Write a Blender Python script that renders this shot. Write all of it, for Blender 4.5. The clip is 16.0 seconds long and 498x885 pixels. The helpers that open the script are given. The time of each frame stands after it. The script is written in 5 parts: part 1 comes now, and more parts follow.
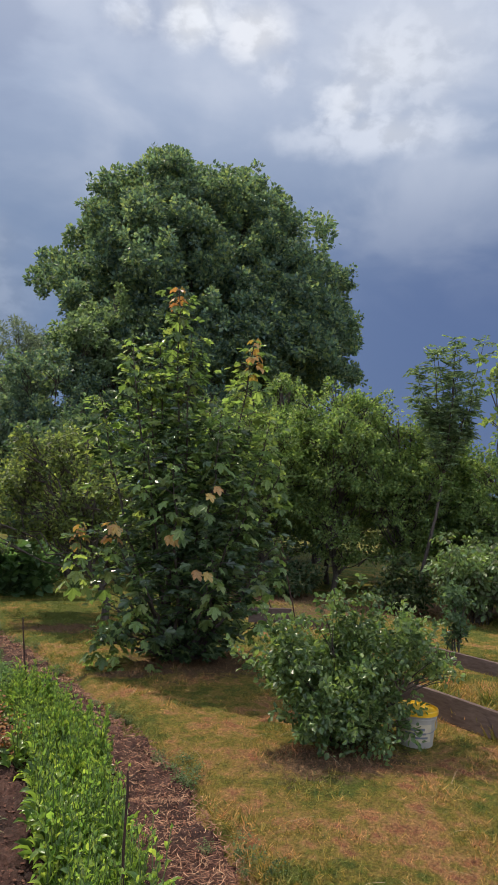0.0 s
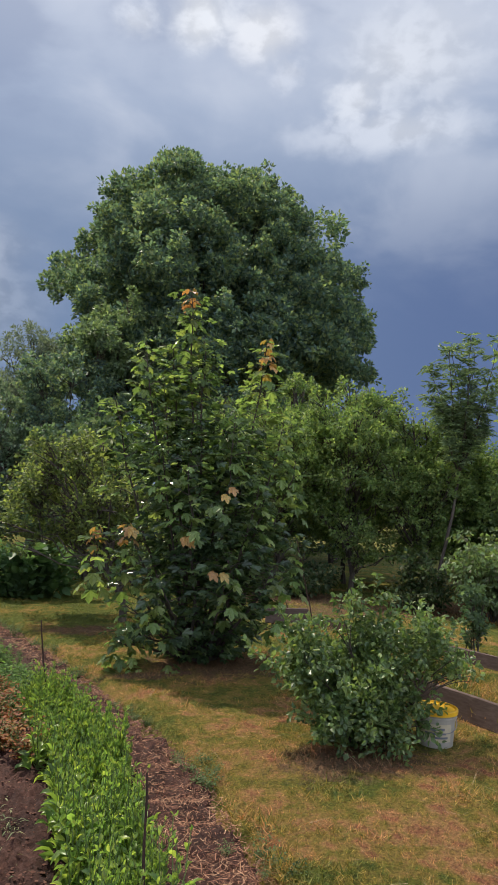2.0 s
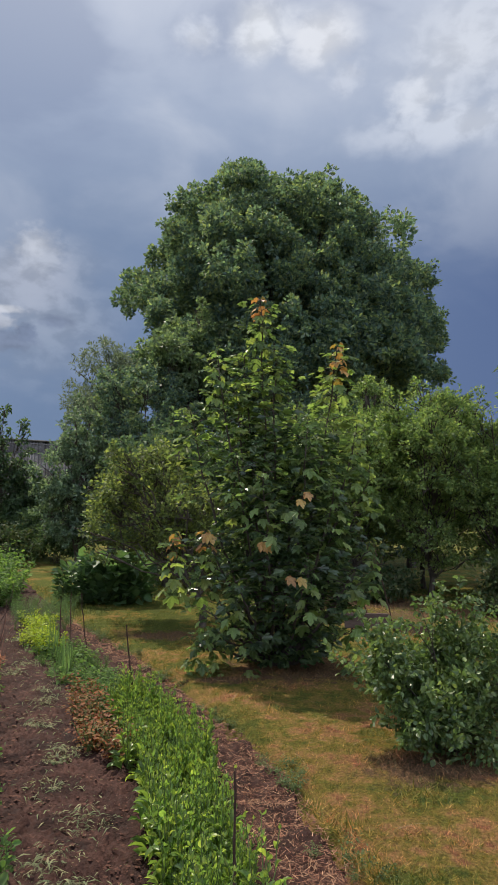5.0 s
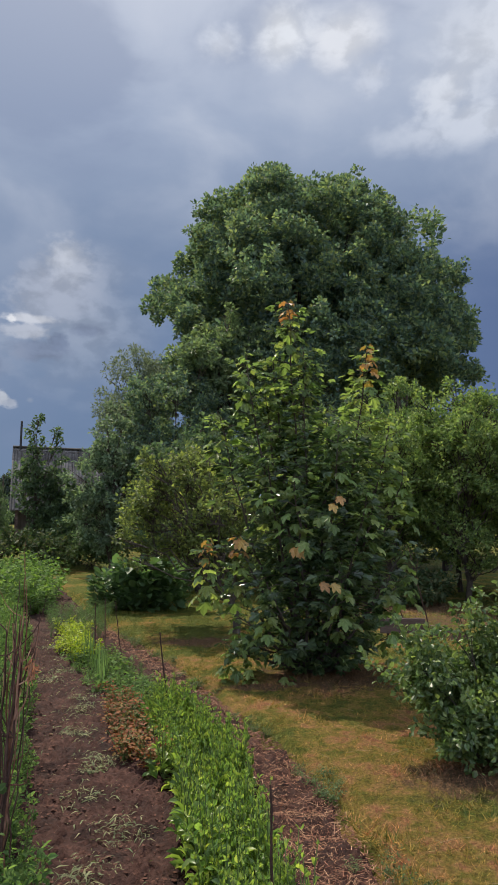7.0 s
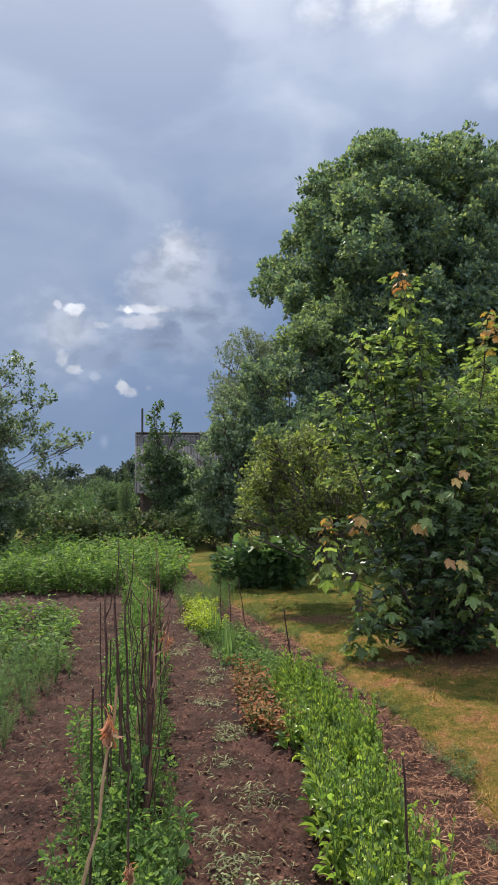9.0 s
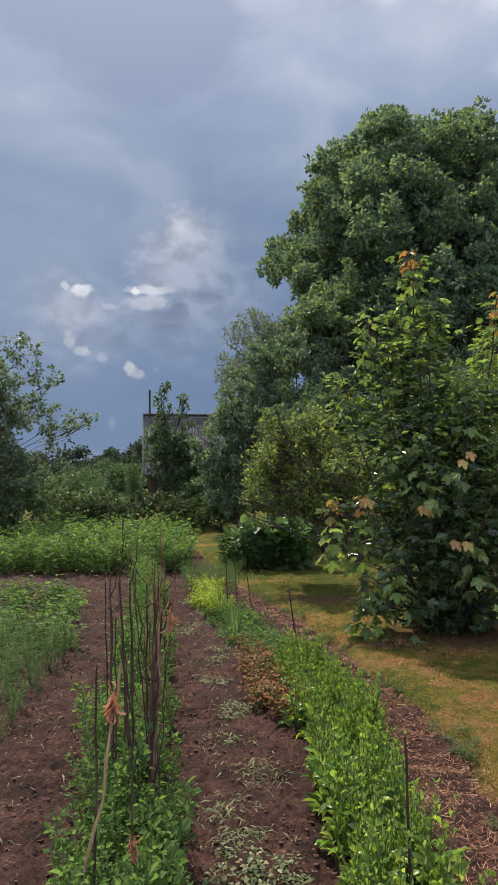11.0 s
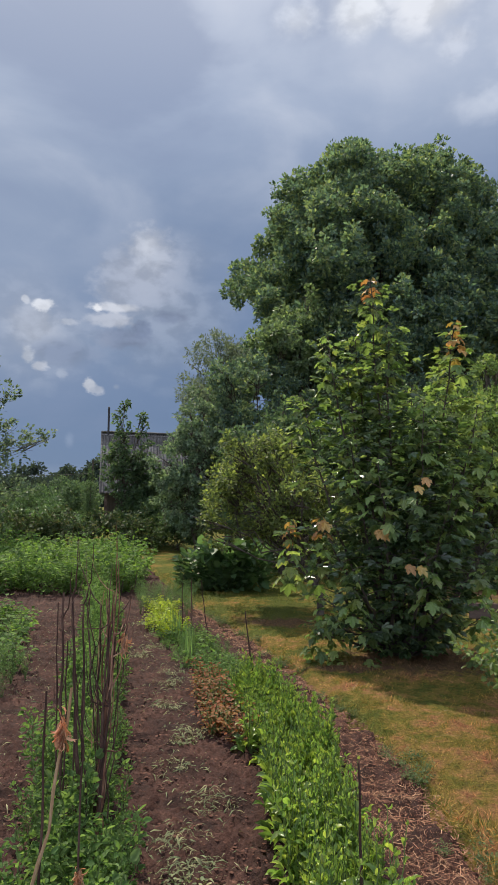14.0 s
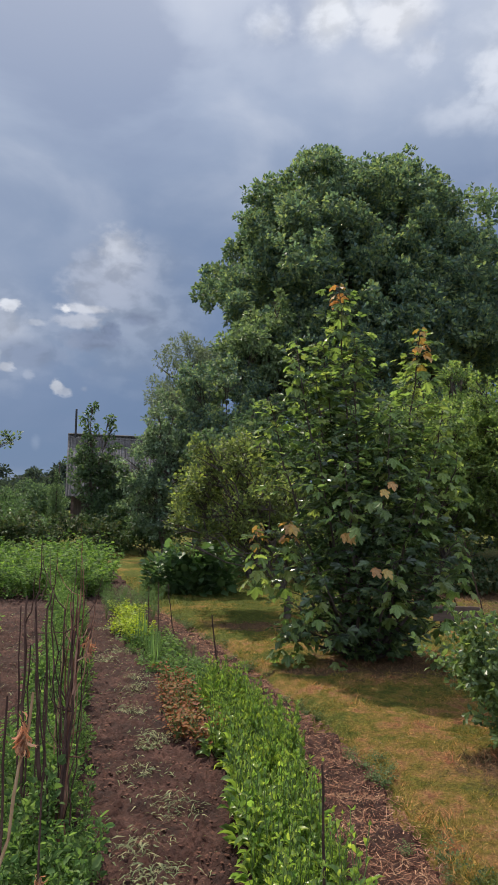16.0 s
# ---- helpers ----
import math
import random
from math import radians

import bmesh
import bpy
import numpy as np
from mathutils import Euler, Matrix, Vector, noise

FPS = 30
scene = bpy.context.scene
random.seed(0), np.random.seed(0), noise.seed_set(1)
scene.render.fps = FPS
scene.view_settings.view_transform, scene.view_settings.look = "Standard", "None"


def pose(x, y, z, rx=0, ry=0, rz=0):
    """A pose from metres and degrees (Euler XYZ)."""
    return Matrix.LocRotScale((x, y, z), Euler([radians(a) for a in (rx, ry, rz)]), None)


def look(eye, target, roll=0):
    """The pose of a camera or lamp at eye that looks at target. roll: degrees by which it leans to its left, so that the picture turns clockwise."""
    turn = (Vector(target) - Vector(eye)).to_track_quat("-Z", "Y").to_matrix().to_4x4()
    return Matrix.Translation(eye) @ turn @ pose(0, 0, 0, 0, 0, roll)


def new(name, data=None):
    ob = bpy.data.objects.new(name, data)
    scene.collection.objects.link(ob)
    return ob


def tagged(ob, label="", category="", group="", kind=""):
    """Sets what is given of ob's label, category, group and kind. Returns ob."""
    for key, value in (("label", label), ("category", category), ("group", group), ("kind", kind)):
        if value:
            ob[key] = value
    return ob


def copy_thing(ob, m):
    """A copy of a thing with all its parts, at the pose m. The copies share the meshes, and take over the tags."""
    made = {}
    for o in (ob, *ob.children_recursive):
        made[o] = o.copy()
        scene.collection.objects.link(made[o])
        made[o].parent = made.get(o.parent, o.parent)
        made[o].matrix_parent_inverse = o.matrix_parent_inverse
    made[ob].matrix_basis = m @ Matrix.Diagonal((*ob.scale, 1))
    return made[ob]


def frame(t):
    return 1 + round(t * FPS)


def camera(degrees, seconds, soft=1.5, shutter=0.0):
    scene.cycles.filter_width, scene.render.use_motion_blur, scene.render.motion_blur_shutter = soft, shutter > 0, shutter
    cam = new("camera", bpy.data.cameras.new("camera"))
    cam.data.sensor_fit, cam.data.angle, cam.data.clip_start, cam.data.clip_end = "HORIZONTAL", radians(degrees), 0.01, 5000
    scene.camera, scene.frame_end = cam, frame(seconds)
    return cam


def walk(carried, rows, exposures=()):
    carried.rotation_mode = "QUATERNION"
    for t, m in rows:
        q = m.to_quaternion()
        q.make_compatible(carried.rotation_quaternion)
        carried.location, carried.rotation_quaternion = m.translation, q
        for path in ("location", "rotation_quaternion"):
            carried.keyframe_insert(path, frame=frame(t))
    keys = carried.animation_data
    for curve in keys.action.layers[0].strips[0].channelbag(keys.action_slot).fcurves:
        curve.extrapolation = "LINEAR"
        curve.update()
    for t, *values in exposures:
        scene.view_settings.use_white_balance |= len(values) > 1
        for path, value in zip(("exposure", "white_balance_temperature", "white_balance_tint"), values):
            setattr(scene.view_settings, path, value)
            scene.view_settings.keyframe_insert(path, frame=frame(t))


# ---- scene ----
cam = camera(42.0, 16.0, soft=1.05)
PATH = [
    (0, (0.066, -0.07, 1.548), (0.751, 1.797, 1.757), 3.3),
    (0.5, (0.066, -0.07, 1.548), (0.74, 1.801, 1.757), 3.1),
    (1, (0.066, -0.07, 1.548), (0.727, 1.807, 1.756), 2.9),
    (1.5, (0.069, -0.066, 1.549), (0.717, 1.814, 1.756), 2.8),
    (2, (0.068, -0.067, 1.549), (0.711, 1.815, 1.757), 2.6),
    (2.5, (0.069, -0.066, 1.549), (0.704, 1.82, 1.756), 2.5),
    (3, (0.072, -0.062, 1.551), (0.695, 1.828, 1.756), 2.0),
    (3.5, (0.069, -0.066, 1.549), (0.681, 1.827, 1.752), 1.7),
    (4, (0.073, -0.06, 1.551), (0.63, 1.85, 1.747), 1.1),
    (4.5, (0.072, -0.063, 1.55), (0.518, 1.876, 1.756), 0.9),
    (4.7, (0.044, -0.106, 1.538), (0.483, 1.833, 1.752), 1.2),
    (6.8, (0.056, -0.098, 1.547), (0.404, 1.858, 1.775), 0.8),
    (7, (0.058, -0.069, 1.553), (0.393, 1.889, 1.783), 0.6),
    (7.5, (0.065, -0.066, 1.553), (0.316, 1.905, 1.782), -0.3),
    (8, (0.059, -0.078, 1.545), (0.148, 1.908, 1.767), -0.8),
    (8.5, (0.049, -0.08, 1.543), (0.054, 1.911, 1.74), -0.9),
    (9, (0.037, -0.077, 1.541), (0.024, 1.916, 1.709), -0.6),
    (9.2, (0.047, -0.075, 1.545), (0.024, 1.919, 1.699), -0.7),
    (11.3, (0.055, -0.063, 1.53), (0.017, 1.933, 1.642), -0.5),
    (11.5, (0.059, -0.044, 1.528), (0.02, 1.952, 1.643), -0.6),
    (12, (0.056, -0.05, 1.531), (0.021, 1.946, 1.661), -0.4),
    (12.5, (0.052, -0.054, 1.536), (0.042, 1.941, 1.675), -0.1),
    (13, (0.048, -0.058, 1.539), (0.088, 1.936, 1.691), 0.2),
    (13.5, (0.05, -0.066, 1.539), (0.123, 1.926, 1.705), 0.4),
    (14, (0.047, -0.065, 1.538), (0.135, 1.925, 1.714), 0.7),
    (14.5, (0.045, -0.069, 1.539), (0.149, 1.92, 1.721), 1.0),
    (15, (0.046, -0.072, 1.539), (0.178, 1.915, 1.725), 1.1),
    (15.5, (0.048, -0.07, 1.535), (0.207, 1.915, 1.725), 1.0),
    (16, (0.055, -0.069, 1.534), (0.238, 1.914, 1.723), 0.9),
]
walk(cam, [(t, look(eye, aim, roll)) for t, eye, aim, roll in PATH],
     exposures=[(0.0, 0.11), (4.0, 0.10), (4.5, 0.03), (4.7, 0.01), (6.8, -0.03), (7.5, 0.0), (8.0, 0.08), (8.5, 0.24), (9.0, 0.33), (9.2, 0.34), (11.3, 0.06), (16.0, 0.06)])

# ---- world and sun ----
SUN_AZ, SUN_EL = -28.0, 57.0   # degrees right of +y, degrees up


def N(tree, kind, **ins):
    n = tree.nodes.new(kind)
    for k, v in ins.items():
        n.inputs[k.replace("_", " ")].default_value = v
    return n


def ramp(tree, stops):
    n = tree.nodes.new("ShaderNodeValToRGB")
    els = n.color_ramp.elements
    while len(els) < len(stops):
        els.new(0.5)
    for e, (p, c) in zip(els, stops):
        e.position, e.color = p, (*c, 1)
    return n


def vmath(tree, op, a, b=None):
    n = tree.nodes.new("ShaderNodeVectorMath")
    n.operation = op
    for i, v in ((0, a), (1, b)):
        if v is None:
            continue
        if isinstance(v, (tuple, list)):
            n.inputs[i].default_value = v
        else:
            tree.links.new(v, n.inputs[i])
    return n


def fmath(tree, op, a, b=None, c=None, clamp=False):
    n = tree.nodes.new("ShaderNodeMath")
    n.operation, n.use_clamp = op, clamp
    for i, v in ((0, a), (1, b), (2, c)):
        if v is None:
            continue
        if isinstance(v, (int, float)):
            n.inputs[i].default_value = v
        else:
            tree.links.new(v, n.inputs[i])
    return n.outputs[0]


def mixc(tree, fac, a, b, blend="MIX"):
    n = tree.nodes.new("ShaderNodeMix")
    n.data_type, n.blend_type = "RGBA", blend
    for sock, v in ((n.inputs[0], fac), (n.inputs[6], a), (n.inputs[7], b)):
        if isinstance(v, (int, float)):
            sock.default_value = v
        elif isinstance(v, tuple):
            sock.default_value = (*v, 1)
        else:
            tree.links.new(v, sock)
    return n.outputs[2]


def maprange(tree, v, a, b, c=0.0, d=1.0):
    n = tree.nodes.new("ShaderNodeMapRange")
    n.interpolation_type = "SMOOTHSTEP"
    tree.links.new(v, n.inputs[0])
    for i, x in ((1, a), (2, b), (3, c), (4, d)):
        n.inputs[i].default_value = x
    return n.outputs[0]


def make_world():
    w = bpy.data.worlds.new("storm_sky")
    scene.world = w
    w.use_nodes = True
    t = w.node_tree
    t.nodes.clear()
    L = t.links.new
    out = t.nodes.new("ShaderNodeOutputWorld")
    bg = t.nodes.new("ShaderNodeBackground")
    bg.inputs[1].default_value = 1.0
    L(bg.outputs[0], out.inputs[0])
    way = t.nodes.new("ShaderNodeTexCoord").outputs["Generated"]
    sep = t.nodes.new("ShaderNodeSeparateXYZ")
    L(way, sep.inputs[0])
    sx, sz = sep.outputs[0], sep.outputs[2]
    # clear sky behind the cloud
    sky = t.nodes.new("ShaderNodeTexSky")
    sky.sky_type, sky.sun_disc = "NISHITA", False
    sky.sun_elevation, sky.sun_rotation = radians(SUN_EL), radians(SUN_AZ)
    blue = mixc(t, 1.0, sky.outputs[0], (0.07, 0.07, 0.07), "MULTIPLY")
    # rain cloud ahead: slate low down, paler overhead
    base = ramp(t, [(0.0, (0.30, 0.37, 0.50)), (0.05, (0.128, 0.205, 0.36)), (0.12, (0.128, 0.196, 0.34)),
                    (0.30, (0.168, 0.238, 0.38)), (0.42, (0.215, 0.285, 0.425)), (0.54, (0.38, 0.45, 0.59)), (0.66, (0.60, 0.65, 0.76)), (0.9, (1.0, 1.02, 1.05))])
    L(sz, base.inputs[0])
    # heavier towards the right
    dark = maprange(t, sx, 0.15, 0.60)
    low = maprange(t, sz, 0.30, 0.52, 1.0, 0.0)
    dk = fmath(t, "MULTIPLY", dark, low)
    col = mixc(t, fmath(t, "MULTIPLY", dk, 0.85), base.outputs[0], (0.088, 0.135, 0.285))
    pale = fmath(t, "MULTIPLY", maprange(t, sx, -0.02, -0.36), maprange(t, sz, 0.05, 0.30))
    col = mixc(t, fmath(t, "MULTIPLY", pale, 0.34), col, (0.45, 0.51, 0.62))
    # unseen sky behind the camera, brightened as added fill for foliage facing it
    col = mixc(t, maprange(t, sep.outputs[1], 0.15, -0.55), col, (1.22, 1.34, 1.62))
    # broad soft billows
    stretch = vmath(t, "MULTIPLY", way, (1.0, 1.0, 2.3)).outputs[0]
    n1 = N(t, "ShaderNodeTexNoise", Scale=3.4, Detail=7.0, Roughness=0.5, Distortion=0.35)
    L(stretch, n1.inputs["Vector"])
    lift = maprange(t, n1.outputs[0], 0.46, 0.72)
    high = maprange(t, sz, 0.25, 0.56)
    col = mixc(t, fmath(t, "MULTIPLY", fmath(t, "MULTIPLY", lift, high), 0.42), col, (0.78, 0.81, 0.88))
    sink = maprange(t, n1.outputs[0], 0.50, 0.32)
    col = mixc(t, fmath(t, "MULTIPLY", sink, 0.42), col, (0.20, 0.255, 0.40))
    # separate sunlit heaps: centre, half width, half height, colour, strength, softness
    squash = vmath(t, "MULTIPLY", way, (1.0, 1.0, 1.5)).outputs[0]
    puffs = []
    for scale in (9.0, 26.0, 75.0):
        q = N(t, "ShaderNodeTexNoise", Scale=scale, Detail=6.0, Roughness=0.5, Distortion=0.2)
        L(squash, q.inputs["Vector"])
        puffs.append(q.outputs[0])
    tower = [((-0.080, 0.955, 0.275), 0.110, 0.105, (0.31, 0.365, 0.475), 0.75, 1.0),
             ((-0.100, 0.944, 0.315), 0.066, 0.070, (0.36, 0.41, 0.52), 0.75, 1.0),
             ((-0.149, 0.930, 0.336), 0.026, 0.024, (0.37, 0.42, 0.53), 0.8, 0.55),
             ((-0.145, 0.941, 0.305), 0.040, 0.034, (0.40, 0.445, 0.55), 0.85, 0.55),
             ((-0.110, 0.936, 0.328), 0.050, 0.042, (0.43, 0.47, 0.57), 0.75, 0.8),
             ((-0.107, 0.925, 0.362), 0.031, 0.030, (0.50, 0.54, 0.63), 0.9, 0.62),
             ((-0.112, 0.925, 0.368), 0.016, 0.016, (0.64, 0.67, 0.74), 0.7, 1.0),
             ((-0.148, 0.960, 0.237), 0.038, 0.014, (0.215, 0.26, 0.375), 0.95, 0.55),
             ((-0.122, 0.959, 0.253), 0.012, 0.012, (0.20, 0.245, 0.36), 0.95, 0.45),
             ((-0.079, 0.959, 0.272), 0.024, 0.009, (0.22, 0.265, 0.38), 0.85, 0.6),
             ((-0.165, 0.951, 0.263), 0.030, 0.009, (0.52, 0.55, 0.63), 0.9, 0.5),
             ((-0.160, 0.947, 0.281), 0.032, 0.0055, (0.68, 0.70, 0.76), 0.9, 0.55),
             ((-0.184, 0.942, 0.279), 0.0055, 0.0045, (0.95, 0.95, 0.97), 0.9, 0.5)]
    bank = [((-0.272, 0.930, 0.240), 0.085, 0.070, (0.42, 0.465, 0.565), 0.75, 1.0),
             ((-0.270, 0.930, 0.248), 0.032, 0.030, (0.46, 0.50, 0.59), 0.75, 0.65),
             ((-0.233, 0.949, 0.211), 0.042, 0.018, (0.23, 0.28, 0.40), 0.85, 0.75),
             ((-0.256, 0.926, 0.276), 0.012, 0.0075, (0.80, 0.82, 0.87), 0.9, 0.45),
             ((-0.281, 0.918, 0.281), 0.005, 0.005, (0.66, 0.69, 0.76), 0.8, 0.5),
             ((-0.224, 0.940, 0.256), 0.011, 0.004, (0.50, 0.54, 0.63), 0.8, 0.55),
             ((-0.281, 0.938, 0.206), 0.009, 0.011, (0.53, 0.57, 0.65), 0.8, 0.6),
             ((-0.266, 0.945, 0.191), 0.011, 0.007, (0.58, 0.61, 0.69), 0.85, 0.5),
             ((-0.236, 0.954, 0.182), 0.008, 0.006, (0.40, 0.45, 0.56), 0.7, 0.6),
             ((-0.196, 0.966, 0.168), 0.009, 0.009, (0.62, 0.65, 0.72), 0.9, 0.4),
             ((-0.186, 0.970, 0.160), 0.011, 0.0065, (0.48, 0.52, 0.62), 0.85, 0.45),
             ((-0.158, 0.973, 0.167), 0.005, 0.004, (0.34, 0.40, 0.53), 0.6, 0.8),
             ((-0.224, 0.971, 0.085), 0.006, 0.010, (0.26, 0.33, 0.48), 0.5, 0.9)]
    overhead = [((0.247, 0.743, 0.618), 0.050, 0.028, (0.93, 0.94, 0.97), 0.8, 0.8),
             ((0.170, 0.760, 0.628), 0.036, 0.030, (0.95, 0.97, 1.0), 0.80, 0.7),
             ((0.093, 0.783, 0.618), 0.030, 0.016, (0.80, 0.84, 0.92), 0.7, 0.8),
             ((0.430, 0.690, 0.595), 0.100, 0.055, (0.80, 0.83, 0.89), 0.75, 1.0),
             ((0.380, 0.735, 0.553), 0.030, 0.024, (0.84, 0.87, 0.93), 0.7, 0.8),
             ((0.430, 0.745, 0.520), 0.110, 0.024, (0.76, 0.80, 0.88), 0.75, 0.8),
             ((0.290, 0.757, 0.580), 0.020, 0.016, (0.72, 0.76, 0.85), 0.7, 0.8)]
    for (cx, cy, cz), rx, rz, hue, power, soft in tower + bank + overhead:
        d = vmath(t, "SUBTRACT", way, (cx, cy, cz)).outputs[0]
        d = vmath(t, "MULTIPLY", d, (1 / rx, 0.4 / rx, 1 / rz)).outputs[0]
        r = vmath(t, "LENGTH", d).outputs["Value"]
        tear = (1.6 if rx < 0.02 else 1.1) if soft < 0.65 else 0.95
        coarse = 0 if soft > 0.65 and rx > 0.03 else 1
        ragged = fmath(t, "MULTIPLY_ADD", fmath(t, "ADD", puffs[coarse], puffs[coarse + 1]), tear, -tear)
        r = fmath(t, "ADD", r, ragged)
        m = fmath(t, "MULTIPLY", maprange(t, r, 1.45, 1.35 - 1.45 * soft), power)
        grey = tuple(v * 0.8 for v in hue)
        col = mixc(t, m, col, mixc(t, maprange(t, puffs[1], 0.40, 0.62), hue, grey))
    col = mixc(t, 1.0, mixc(t, 0.12, col, blue), (0.995, 1.0, 1.015), "MULTIPLY")
    L(col, bg.inputs[0])


make_world()
sun = new("sun", bpy.data.lights.new("sun", "SUN"))
sun.data.energy, sun.data.angle, sun.data.color = 4.8, radians(0.6), (1.0, 0.90, 0.73)
_d = Vector((math.sin(radians(SUN_AZ)) * math.cos(radians(SUN_EL)), math.cos(radians(SUN_AZ)) * math.cos(radians(SUN_EL)), math.sin(radians(SUN_EL))))
sun.matrix_world = look(_d * 200, (0, 0, 0))


# ---- materials ----
def material(name):
    m = bpy.data.materials.new(name)
    m.use_nodes = True
    t = m.node_tree
    b = t.nodes["Principled BSDF"]
    return m, t, b


def leaf_mat(name, c1, c2, c3, rough=0.45, trans=0.42, glow=(2.0, 2.0, 1.15), spec=0.5, patch=0.6, sat=0.83):
    m, t, b = material(name)
    L = t.links.new
    geo = t.nodes.new("ShaderNodeNewGeometry")
    oi = t.nodes.new("ShaderNodeObjectInfo")
    f = fmath(t, "FRACT", fmath(t, "ADD", geo.outputs["Random Per Island"], oi.outputs["Random"]))
    r = ramp(t, [(0.0, c1), (0.55, c2), (1.0, c3)])
    L(f, r.inputs[0])
    n = N(t, "ShaderNodeTexNoise", Scale=1.7, Detail=3.0)
    L(geo.outputs["Position"], n.inputs["Vector"])
    n2 = N(t, "ShaderNodeTexNoise", Scale=55.0, Detail=2.0)
    L(geo.outputs["Position"], n2.inputs["Vector"])
    v = fmath(t, "MULTIPLY_ADD", n.outputs[0], patch, 1.0 - patch * 0.5)
    v = fmath(t, "MULTIPLY", v, fmath(t, "MULTIPLY_ADD", n2.outputs[0], 0.6, 0.7))
    other = fmath(t, "FRACT", fmath(t, "MULTIPLY", f, 7.31))
    v = fmath(t, "MULTIPLY", v, fmath(t, "MULTIPLY_ADD", other, 0.8, 0.7))
    hsv = t.nodes.new("ShaderNodeHueSaturation")
    L(r.outputs[0], hsv.inputs["Color"])
    L(v, hsv.inputs["Value"])
    hsv.inputs["Hue"].default_value, hsv.inputs["Saturation"].default_value = 0.491, sat
    L(hsv.outputs[0], b.inputs["Base Color"])
    b.inputs["Roughness"].default_value = rough
    b.inputs["Specular IOR Level"].default_value = spec
    tr = t.nodes.new("ShaderNodeBsdfTranslucent")
    L(mixc(t, 1.0, hsv.outputs[0], glow, "MULTIPLY"), tr.inputs[0])
    mx = t.nodes.new("ShaderNodeMixShader")
    mx.inputs[0].default_value = trans
    L(b.outputs[0], mx.inputs[1])
    L(tr.outputs[0], mx.inputs[2])
    L(mx.outputs[0], t.nodes["Material Output"].inputs[0])
    return m


def rough_mat(name, c1, c2, c3, scale=4.0, fine=60.0, rough=0.9, bump=0.5, dist=0.02, stretch=(1, 1, 1), spec=0.3):
    m, t, b = material(name)
    L = t.links.new
    co = t.nodes.new("ShaderNodeTexCoord").outputs["Object"]
    co = vmath(t, "MULTIPLY", co, stretch).outputs[0]
    n = N(t, "ShaderNodeTexNoise", Scale=scale, Detail=6.0, Roughness=0.6)
    n2 = N(t, "ShaderNodeTexNoise", Scale=fine, Detail=5.0, Roughness=0.65)
    L(co, n.inputs["Vector"])
    L(co, n2.inputs["Vector"])
    f = fmath(t, "ADD", fmath(t, "MULTIPLY", n.outputs[0], 0.55), fmath(t, "MULTIPLY", n2.outputs[0], 0.45))
    oi = t.nodes.new("ShaderNodeObjectInfo")
    f = fmath(t, "ADD", f, fmath(t, "MULTIPLY_ADD", oi.outputs["Random"], 0.12, -0.06))
    r = ramp(t, [(0.36, c1), (0.5, c2), (0.64, c3)])
    L(f, r.inputs[0])
    L(r.outputs[0], b.inputs["Base Color"])
    b.inputs["Roughness"].default_value = rough
    b.inputs["Specular IOR Level"].default_value = spec
    bp = N(t, "ShaderNodeBump", Strength=bump, Distance=dist)
    L(f, bp.inputs["Height"])
    L(bp.outputs[0], b.inputs["Normal"])
    return m


def plain_mat(name, c, rough=0.5, spec=0.5):
    m, t, b = material(name)
    geo = t.nodes.new("ShaderNodeNewGeometry")
    n = N(t, "ShaderNodeTexNoise", Scale=25.0, Detail=4.0)
    t.links.new(geo.outputs["Position"], n.inputs["Vector"])
    dark = tuple(x * 0.72 for x in c)
    t.links.new(mixc(t, n.outputs[0], dark, c), b.inputs["Base Color"])
    b.inputs["Roughness"].default_value = rough
    b.inputs["Specular IOR Level"].default_value = spec
    return m


M = {}
# haze over the far trees is put into this paler, bluer leaf green
M["oak"] = leaf_mat("hazy_oak_leaf", (0.052, 0.095, 0.096), (0.078, 0.131, 0.108), (0.156, 0.207, 0.102), trans=0.42, spec=0.18, glow=(2.1, 2.1, 1.0), sat=0.90)
M["willow"] = leaf_mat("willow_leaf", (0.070, 0.100, 0.082), (0.096, 0.132, 0.104), (0.135, 0.172, 0.134), trans=0.42, spec=0.3)
M["grey"] = leaf_mat("plum_leaf", (0.061, 0.108, 0.073), (0.095, 0.155, 0.100), (0.135, 0.196, 0.128), trans=0.42, spec=0.3)
# dark leaf green; for the deep-set bushes it puts their shade into the colour
M["shadeleaf"] = leaf_mat("dark_shade_leaf", (0.033, 0.070, 0.037), (0.053, 0.105, 0.050), (0.083, 0.140, 0.062), trans=0.42, spec=0.25)
M["yellowish"] = leaf_mat("spindle_leaf", (0.058, 0.076, 0.036), (0.088, 0.130, 0.044), (0.165, 0.205, 0.058), trans=0.50, spec=0.3, sat=0.95)
M["hedge"] = leaf_mat("hedge_leaf", (0.074, 0.130, 0.048), (0.116, 0.188, 0.062), (0.190, 0.248, 0.080), trans=0.46, spec=0.3, sat=0.96)
M["ash"] = leaf_mat("rowan_leaf", (0.060, 0.110, 0.055), (0.088, 0.150, 0.070), (0.140, 0.205, 0.092), trans=0.42, spec=0.3)
M["raspberry"] = leaf_mat("raspberry_leaf", (0.070, 0.080, 0.036), (0.090, 0.160, 0.058), (0.150, 0.220, 0.090), trans=0.38, sat=0.95)
M["maple"] = leaf_mat("maple_leaf", (0.033, 0.064, 0.037), (0.050, 0.094, 0.046), (0.090, 0.146, 0.060), rough=0.26, trans=0.42, glow=(2.6, 2.6, 1.1), spec=0.6)
